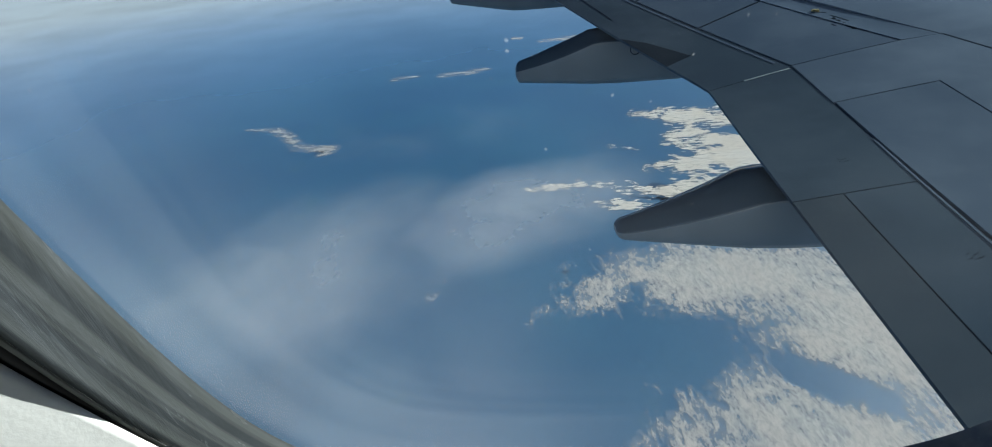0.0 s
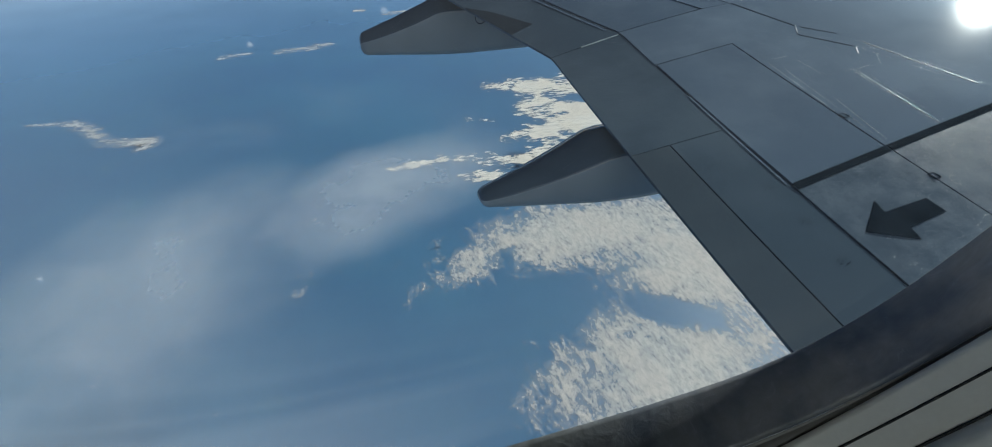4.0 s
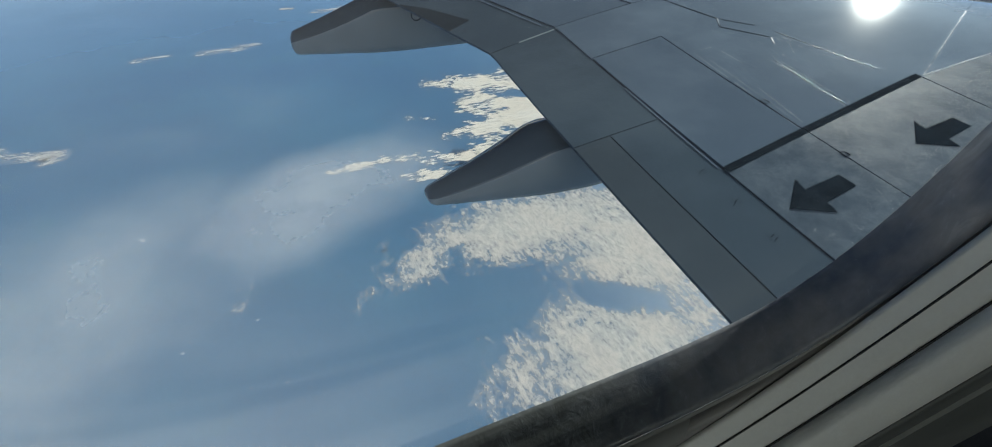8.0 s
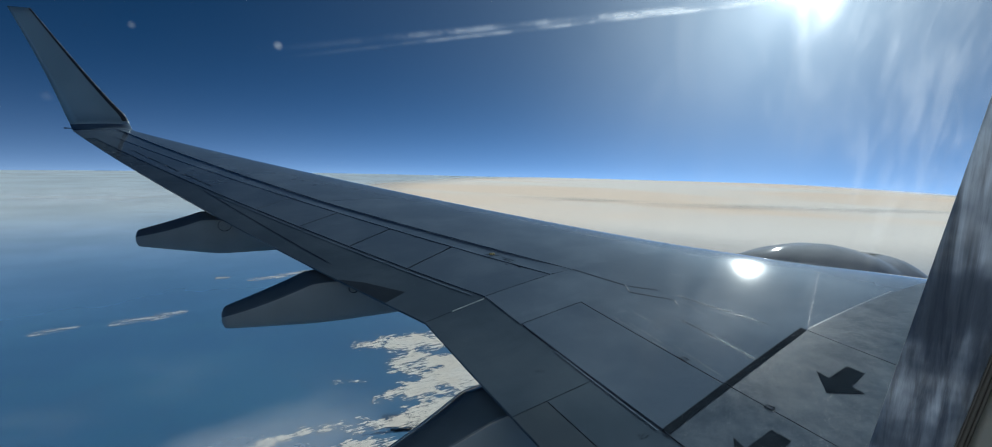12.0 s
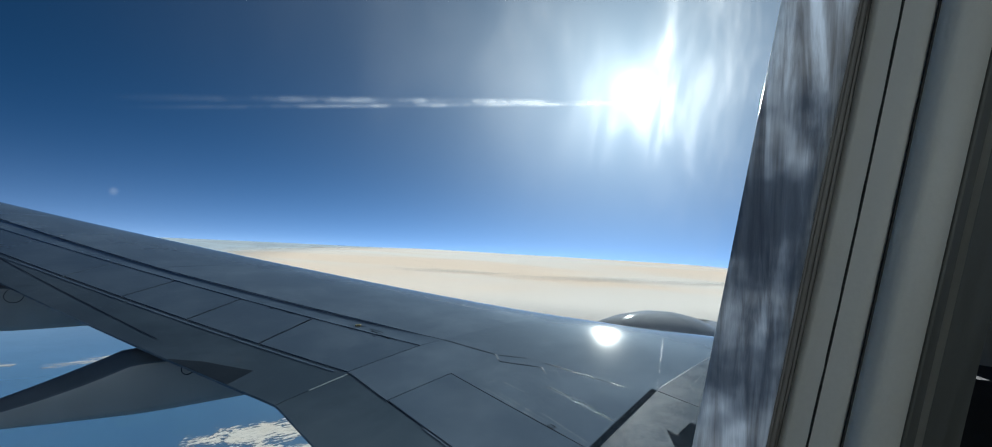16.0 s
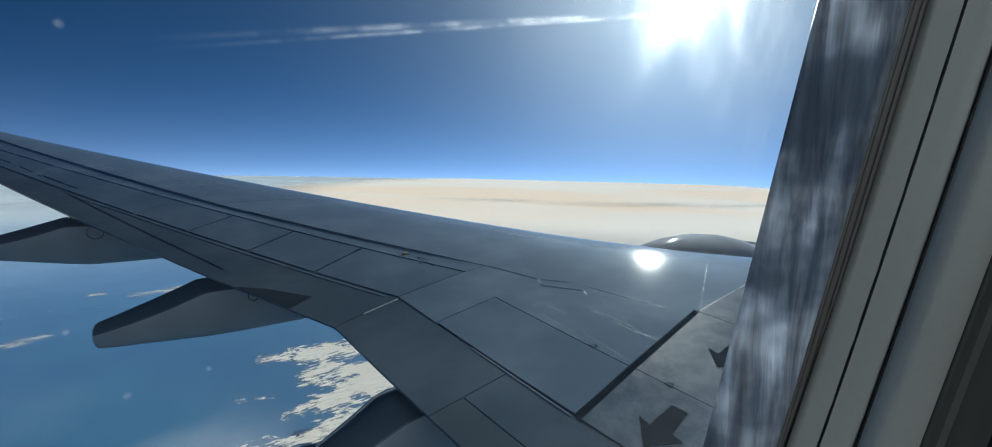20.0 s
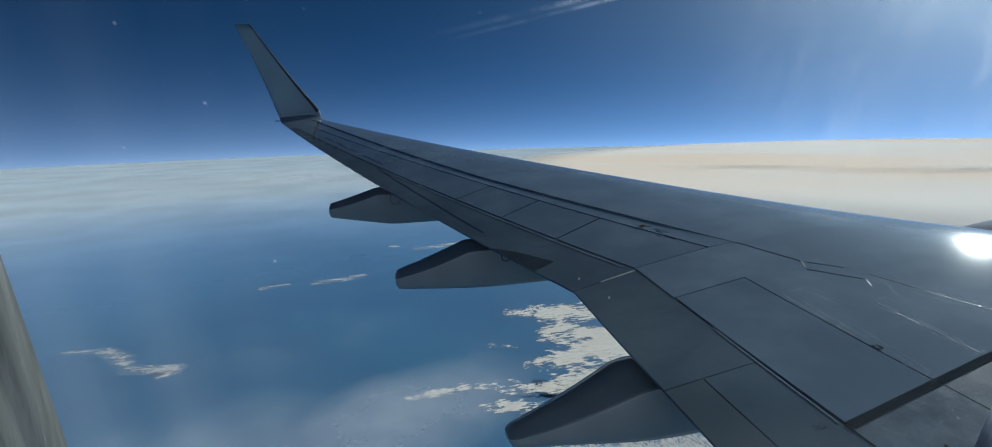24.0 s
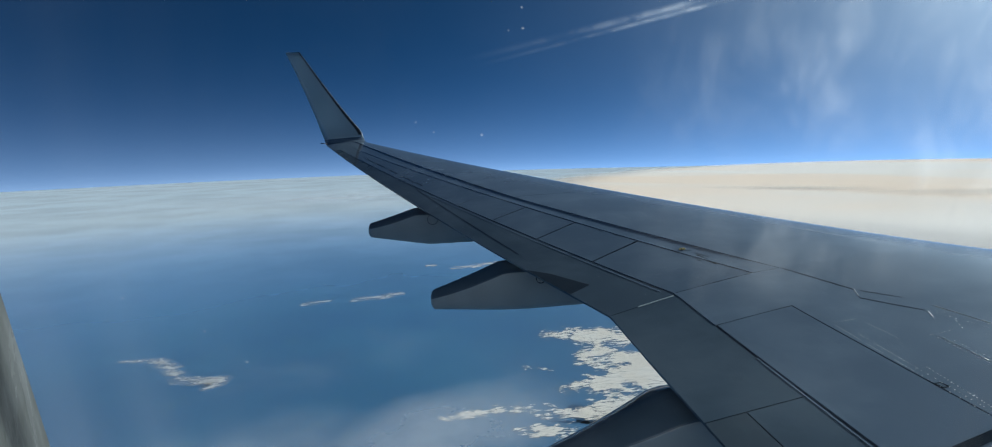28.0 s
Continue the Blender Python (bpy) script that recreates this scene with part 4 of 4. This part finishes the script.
def rings(name, profile, material, label="", flange=0.02, thin=False):
    """A closed ring of trim: its face follows the profile, its back is a flange hidden in the wall."""
    bm = bmesh.new()
    front = [rim_ring(*q) for q in profile]
    a, b = profile[0], profile[-1]
    hind = [rim_ring(b[0] + flange, b[1] + flange, b[2] - 0.001, p=b[3]), rim_ring(a[0] + flange, a[1] + flange, a[2] + 0.0006, p=a[3])]
    if thin:
        hind = [rim_ring(q[0] + 0.0005, q[1] + 0.0005, q[2] - 0.0002, p=q[3]) for q in profile[::-1]]
    grid(bm, front + hind, closed_u=True, closed_v=True)
    bmesh.ops.recalc_face_normals(bm, faces=bm.faces)
    ob = part(name, bm, material, window, label, True)
    ob.matrix_parent_inverse = Matrix.Translation((-WX, -WY, -WZ))
    return ob


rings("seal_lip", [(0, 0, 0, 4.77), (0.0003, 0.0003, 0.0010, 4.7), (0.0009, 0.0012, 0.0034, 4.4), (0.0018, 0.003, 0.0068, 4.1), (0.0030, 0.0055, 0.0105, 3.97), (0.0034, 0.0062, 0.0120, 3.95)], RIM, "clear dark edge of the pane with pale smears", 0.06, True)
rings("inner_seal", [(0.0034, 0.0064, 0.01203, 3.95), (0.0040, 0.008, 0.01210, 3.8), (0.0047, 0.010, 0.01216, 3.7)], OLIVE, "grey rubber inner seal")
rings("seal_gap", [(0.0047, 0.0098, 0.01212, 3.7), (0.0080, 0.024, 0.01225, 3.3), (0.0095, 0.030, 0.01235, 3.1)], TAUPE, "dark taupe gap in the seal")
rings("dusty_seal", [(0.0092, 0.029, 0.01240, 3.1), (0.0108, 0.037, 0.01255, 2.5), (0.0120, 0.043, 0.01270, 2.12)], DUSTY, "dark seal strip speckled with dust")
rings("bezel", [(0.0118, 0.0426, 0.0128, 2.12), (0.0130, 0.0440, 0.0140, 2.12), (0.0145, 0.0460, 0.0158, 2.12), (0.0158, 0.0474, 0.0172, 2.12),
                (0.0180, 0.0500, 0.0195, 2.12), (0.0200, 0.0550, 0.0218, 2.12)], BEZEL)
rings("bezel_frame", [(0.0203, 0.0552, 0.0222, 2.12), (0.0235, 0.058, 0.0260, 2.12), (0.0275, 0.062, 0.0290, 2.2), (0.032, 0.066, 0.0302, 2.3)], BEZEL)
# the shaded wall beyond the bezel, added as a dark ring
rings("shaded_surround", [(0.032, 0.066, 0.0300, 2.3), (0.05, 0.082, 0.0312, 2.4), (0.085, 0.116, 0.034, 2.5), (0.12, 0.15, 0.038, 2.6), (0.20, 0.24, 0.048, 2.8)], SHADED_PANEL, "dark grey surround painted as shade round the window")


def groove(name, profile, label):
    """A dark rubber bead let into the forward half of the bezel."""
    bm = bmesh.new()
    grid(bm, [rim_ring(*q, arc=(-1.75, 1.6)) for q in profile], closed_v=True)
    bmesh.ops.recalc_face_normals(bm, faces=bm.faces)
    part(name, bm, RUBBER, window, label, True).matrix_parent_inverse = Matrix.Translation((-WX, -WY, -WZ))


groove("bezel_groove", [(0.0154, 0.0468, 0.0168, 2.12), (0.0156, 0.0471, 0.0172, 2.12), (0.018, 0.050, 0.0176, 2.12)], "thin dark groove")
groove("shade_slot", [(0.0197, 0.0546, 0.0217, 2.12), (0.0199, 0.0549, 0.0221, 2.12), (0.0215, 0.057, 0.0224, 2.12)], "dark shade slot")

# the pane
bm = bmesh.new()
for k, dep in enumerate((-0.0006, -0.0042)):
    ring_ = [bm.verts.new(v - Vector((WX, WY, WZ))) for v in rim_ring(0.004, 0.004, dep)]
    bm.faces.new(ring_ if k else ring_[::-1])
bm.verts.ensure_lookup_table()
for i in range(96):
    j = (i + 1) % 96
    bm.faces.new((bm.verts[i], bm.verts[j], bm.verts[96 + j], bm.verts[96 + i]))
bmesh.ops.recalc_face_normals(bm, faces=bm.faces)
pane = part("pane", bm, PANE, window, "clear acrylic pane with smears and scratches")

# side wall round the window, lined inside and skinned outside
CABIN = (-3.5, 7.5)


def wall_sheet(name, dep_in, dep_out, inner, material, label):
    bm = bmesh.new()

    def outer(dep):
        out = []
        for i in range(96):
            a = math.tau * (i + 0.5) / 96
            c, s = math.cos(a), math.sin(a)
            k = 1 / max(abs(c) / (CABIN[1] if c > 0 else -CABIN[0]), abs(s) / 1.05)
            x, z = WX + c * k, WZ + s * k
            out.append(Vector((x, WY - TILT_Y * z - dep, z)))
        return out

    grid(bm, [rim_ring(inner, inner + 0.03, dep_in, p=2.7), outer(dep_in), outer(dep_out), rim_ring(inner, inner + 0.03, dep_out, p=2.7)], closed_u=True, closed_v=True)
    bmesh.ops.recalc_face_normals(bm, faces=bm.faces)
    return tagged(part(name, bm, material), label, "wall", kind="structure")


wall_sheet("wall_window_side", 0.034, 0.024, 0.066, LINING, "pale plastic cabin side wall panel")
wall_sheet("wall_outer_skin", 0.003, -0.003, 0.05, FUSELAGE, "white painted outer fuselage skin")


def slab(name, lo, hi, material, label, category):
    bm = bmesh.new()
    box(bm, lo, hi)
    bmesh.ops.recalc_face_normals(bm, faces=bm.faces)
    return tagged(part(name, bm, material), label, category, kind="structure")


slab("floor", (CABIN[0], -3.4, -1.12), (CABIN[1], 0.19, -1.06), CARPET, "dark blue cabin carpet", "floor")
slab("ceiling", (CABIN[0], -3.4, 1.04), (CABIN[1], -0.09, 1.10), LINING, "pale cabin ceiling lining", "ceiling")
slab("wall_front", (CABIN[1], -3.4, -1.12), (CABIN[1] + 0.06, 0.2, 1.10), LINING, "pale cabin partition", "wall")
slab("wall_rear", (CABIN[0] - 0.06, -3.4, -1.12), (CABIN[0], 0.2, 1.10), LINING, "pale cabin partition", "wall")
# far side of the cabin, with its row of window openings
far_wall = thing("wall_far_side", "pale cabin wall with a row of window openings", "wall", (0, -3.4, 0), kind="structure")
for lo, hi in [((CABIN[0], -0.05, -1.12), (CABIN[1], 0, -0.16)), ((CABIN[0], -0.05, 0.2), (CABIN[1], 0, 1.10))] + [((CABIN[0] + 0.5 * i, -0.05, -0.16), (CABIN[0] + 0.25 + 0.5 * i, 0, 0.2)) for i in range(22)]:
    bm = bmesh.new()
    box(bm, lo, hi)
    part("wall_panel", bm, LINING, far_wall)

# the daylight of the far side's windows
day = new("window_daylight", bpy.data.lights.new("window_daylight", "AREA"))
day.data.shape, day.data.size, day.data.size_y, day.data.energy, day.data.color = "RECTANGLE", 4.2, 0.34, 7.2, (0.96, 1.0, 0.94)
day.matrix_world = look((0, -3.38, 0.02), (0, 0, 0.02))

# ---- sea, haze and clouds ----
def disc(name, z, material, label, category, rings_=40, spokes=96, far=4950.0):
    bm = bmesh.new()
    rows = [[(far * (k / rings_) ** 2 * math.cos(math.tau * j / spokes), far * (k / rings_) ** 2 * math.sin(math.tau * j / spokes), 0) for j in range(spokes)] for k in range(1, rings_ + 1)]
    vs = grid(bm, rows, closed_u=True)
    bm.faces.new(vs[0])
    ob = tagged(part(name, bm, material), label, category, kind="structure")
    ob.location.z = z
    return ob


disc("water", -165.08, SEA, "deep blue sea far below", "sea")
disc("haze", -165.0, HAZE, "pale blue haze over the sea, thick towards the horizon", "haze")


def cloud(at, size, turn, material, label, height=3.0, cells=40, lumps=0.05, seed=0, group="clouds"):
    """A cloud sheet with an uneven, heaped top; its outline is torn by its material."""
    bm = bmesh.new()
    uv = bm.loops.layers.uv.new("UVMap")
    rows = []
    for i in range(cells + 1):
        row = []
        for j in range(cells + 1):
            u, v = 2 * j / cells - 1, 2 * i / cells - 1
            x, y = u * size[0], v * size[1]
            h = noise.fractal(Vector((x * lumps + seed * 7.1, y * lumps, seed)), 0.9, 2.1, 5) if height else 0
            row.append((x, y, height * h))
        rows.append(row)
    grid(bm, rows)
    bmesh.ops.delete(bm, geom=[v for v in bm.verts if (v.co.x / size[0]) ** 2 + (v.co.y / size[1]) ** 2 > 1.05], context="VERTS")
    for f in bm.faces:
        for loop in f.loops:
            loop[uv].uv = (loop.vert.co.x / size[0] / 2 + 0.5, loop.vert.co.y / size[1] / 2 + 0.5)
    ob = part("cloud", bm, material, smooth=True)
    ob.location, ob.rotation_euler = at, (0, 0, radians(turn))
    return tagged(ob, label, "cloud", group)


def heap(lobes, gaps, z, cell, material, label, height=0.3, seed=0):
    """A cloud field over the sea: lobes (x, y, half length, half width, turn, weight) with gaps cut out of it."""
    reach = [max(l[2], l[3]) * 1.15 for l in lobes]
    x0, x1 = min(l[0] - r for l, r in zip(lobes, reach)), max(l[0] + r for l, r in zip(lobes, reach))
    y0, y1 = min(l[1] - r for l, r in zip(lobes, reach)), max(l[1] + r for l, r in zip(lobes, reach))
    mx, my = (x0 + x1) / 2, (y0 + y1) / 2
    nx, ny = int((x1 - x0) / cell) + 1, int((y1 - y0) / cell) + 1

    def inside(x, y, l):
        c, s_ = math.cos(radians(l[4])), math.sin(radians(l[4]))
        dx, dy = x - l[0], y - l[1]
        return 1 - math.hypot((dx * c + dy * s_) / l[2], (dy * c - dx * s_) / l[3])

    def full(v):
        v = min(1.0, max(0.0, v) * 0.95)
        return v * (2 - v)

    verts, cover = [], []
    for i in range(ny + 1):
        for j in range(nx + 1):
            x, y = lerp(x0, x1, j / nx), lerp(y0, y1, i / ny)
            near = max(full(inside(x, y, l)) * l[5] for l in lobes)
            for g in gaps:
                near *= 1 - full(1.3 * inside(x, y, g)) * g[5]
            cover.append(near)
            verts.append((x - mx, y - my, height * noise.fractal(Vector((x * 0.12, y * 0.12, seed)), 0.9, 2.1, 4)))
    quads = [(k, k + 1, k + nx + 2, k + nx + 1) for i in range(ny) for j in range(nx) for k in (i * (nx + 1) + j,)]
    quads = [q for q in quads if any(cover[v] > 0 for v in q)]
    mesh = bpy.data.meshes.new("cloud")
    mesh.from_pydata(verts, [], quads)
    mesh.attributes.new("cover", "FLOAT", "POINT").data.foreach_set("value", cover)
    mesh.polygons.foreach_set("use_smooth", [True] * len(mesh.polygons))
    mesh.materials.append(material)
    ob = new("cloud", mesh)
    ob.location = (mx, my, z)
    return tagged(ob, label, "cloud", "clouds")


def strand(a, b, wide, parent, label):
    """One strand of the straight glare streak, added as a ribbon high in the sky, seen side on."""
    bm = bmesh.new()
    uv = bm.loops.layers.uv.new("UVMap")
    a, b = Vector(a), Vector(b)
    across = (b - a).cross((a + b) / 2).normalized() * wide
    bow = (b - a).cross(across).normalized() * wide * 0.4
    n = 40
    rows = [[bm.verts.new((b - a) * (i / n) + across * v + bow * (1 - v * v)) for v in (-1, -0.5, 0, 0.5, 1)] for i in range(n + 1)]
    for i in range(n):
        for j in range(4):
            f = bm.faces.new((rows[i][j], rows[i][j + 1], rows[i + 1][j + 1], rows[i + 1][j]))
            for loop, (p, q) in zip(f.loops, ((i, j), (i, j + 1), (i + 1, j + 1), (i + 1, j))):
                loop[uv].uv = (p / n, q / 4)
    ob = part("strand", bm, FLARE, parent, label, smooth=True)
    ob.location = a - parent.location


def streak(course, wide, material, label, z=-164.95, n=30):
    """A long torn cloud that follows a course over the sea."""
    bm = bmesh.new()
    uv = bm.loops.layers.uv.new("UVMap")
    start = Vector((*course[0], 0))
    pts = [Vector((*p, 0)) - start for p in course]
    line = []
    for i in range(n + 1):
        s = i / n * (len(pts) - 1)
        k = min(int(s), len(pts) - 2)
        p0, p1, p2, p3 = pts[max(k - 1, 0)], pts[k], pts[k + 1], pts[min(k + 2, len(pts) - 1)]
        u = s - k
        line.append(0.5 * (2 * p1 + (p2 - p0) * u + (2 * p0 - 5 * p1 + 4 * p2 - p3) * u * u + (3 * p1 - p0 - 3 * p2 + p3) * u**3))
    verts = []
    for i, p in enumerate(line):
        d = line[min(i + 1, n)] - line[max(i - 1, 0)]
        side = Vector((-d.y, d.x, 0)).normalized() * wide
        verts.append([bm.verts.new(p + side * v + Vector((0, 0, 0.05 * (1 - v * v)))) for v in (-1, -0.5, 0, 0.5, 1)])
    for i in range(n):
        for j in range(4):
            f = bm.faces.new((verts[i][j], verts[i][j + 1], verts[i + 1][j + 1], verts[i + 1][j]))
            for loop, (a, b) in zip(f.loops, ((i, j), (i, j + 1), (i + 1, j + 1), (i + 1, j))):
                loop[uv].uv = (a / n, b / 4)
    ob = part("cloud", bm, material, smooth=True)
    ob.location = (start.x, start.y, z)
    return tagged(ob, label, "cloud", "clouds")


# heaped field low on the sea
heap([(112, 186, 96, 38, -4, 1.1), (150, 150, 64, 70, 0, 1.1), (104, 92, 74, 66, 10, 1.0), (42, 178, 34, 20, 30, 0.8)],
     [(118, 120, 29, 11, -36, 0.95), (64, 139, 24, 20, 20, 1.0)], -164.93, 1.6, PUFF, "broad field of small bright heaped clouds", 0.03, 1)
heap([(20, 182, 15, 9, 50, 0.5), (8, 166, 18, 8, 62, 0.46)], [], -164.91, 1.2, PUFF, "lacy shred of cloud beside the heaped field", 0.03, 2)
heap([(-22, 190, 28, 7, -4, 0.4), (-50, 178, 20, 6, 32, 0.4)], [], -164.89, 1.4, PUFF, "faint lacy arc of cloud over the sea", 0.03, 3)
# torn clouds along the coast
heap([(204, 318, 92, 108, 0, 1.15), (134, 309, 46, 18, 12, 0.9), (148, 392, 50, 26, -22, 0.9), (144, 347, 34, 34, 20, 0.8), (140, 272, 52, 24, 0, 0.9)],
     [(172, 357, 26, 12, -10, 0.85), (148, 330, 16, 6, 10, 0.7)], -164.87, 2.0, SHORE, "dense torn white cloud mass along the coast", 0.03, 4)
heap([(30, 285, 28, 6, 2, 0.5), (80, 276, 44, 11, -22, 0.72)], [], -164.85, 1.6, SHORE, "thin curved cloud strand near the coast", 0.03, 5)
heap([(84, 252, 38, 12, -14, 0.66)], [], -164.83, 1.6, SHORE, "thin feathery cloud strand near the coast", 0.03, 6)
heap([(86, 339, 16, 5, -18, 0.5)], [], -164.81, 1.4, SHORE, "small faint cloud streak", 0.03, 7)
# scattered streaks further out
streak([(-262, 434), (-219, 420), (-190, 384), (-156, 374), (-168, 355)], 11, WISP, "zigzag torn cloud streak over the sea", z=-164.93)
streak([(-143, 560), (-105, 569)], 12, WISP, "small torn cloud streak over the sea", z=-164.91)
streak([(-88, 562), (-20, 576)], 16, WISP, "small torn cloud streak over the sea", z=-164.89)
streak([(5, 722), (24, 716)], 16, WISP, "small torn cloud streak over the sea", z=-164.87)
streak([(38, 690), (85, 698), (132, 716)], 20, WISP, "long torn cloud streak over the sea", z=-164.85)
# thin veil of nearer cloud
heap([(-80, 150, 96, 70, 60, 0.7), (0, 180, 92, 46, 28, 0.86), (52, 236, 84, 70, 30, 0.28), (-25, 270, 130, 90, 14, 0.30)],
     [(30, 112, 44, 32, 20, 0.8)], -112, 4.0, VEIL, "soft thin cloud veil drifting over the sea", 0.0, 10)
cloud((-300, 2100, -160), (1200, 800), 10, THIN, "pale cloud layer towards the horizon", 0.0, 30, 0.004, 11)
# the bank towards the sun
cloud((2800, 2000, -158), (3000, 2200), 32, BANK, "long cream-coloured cloud bank on the horizon", 1.5, 70, 0.0025, 12)
# shade between the bank's clouds, painted as grey sheets over it
cloud((1880, 1100, -154.5), (700, 190), -25, SHADE, "soft grey band painted as shade across the cloud bank", 0.0, 30, 0.004, 13)
cloud((1400, 1560, -154.5), (420, 150), -35, SHADE, "soft grey band painted as shade across the cloud bank", 0.0, 30, 0.004, 14)
cloud((2350, 820, -154.5), (500, 140), -20, SHADE, "soft grey band painted as shade across the cloud bank", 0.0, 30, 0.004, 15)
# the pane's glare streak, added as two bright ribbons running up towards the sun
flare = thing("flare_streak", "bright broken glare streak, added as two strands across the blue sky", "vapour trail", (-160, 3000, 456))
strand((-160, 3000, 456), (2700, 1500, 903), 30, flare, "bright broken strand")
strand((-60, 3000, 426), (2600, 1547, 880), 20, flare, "faint thin strand")
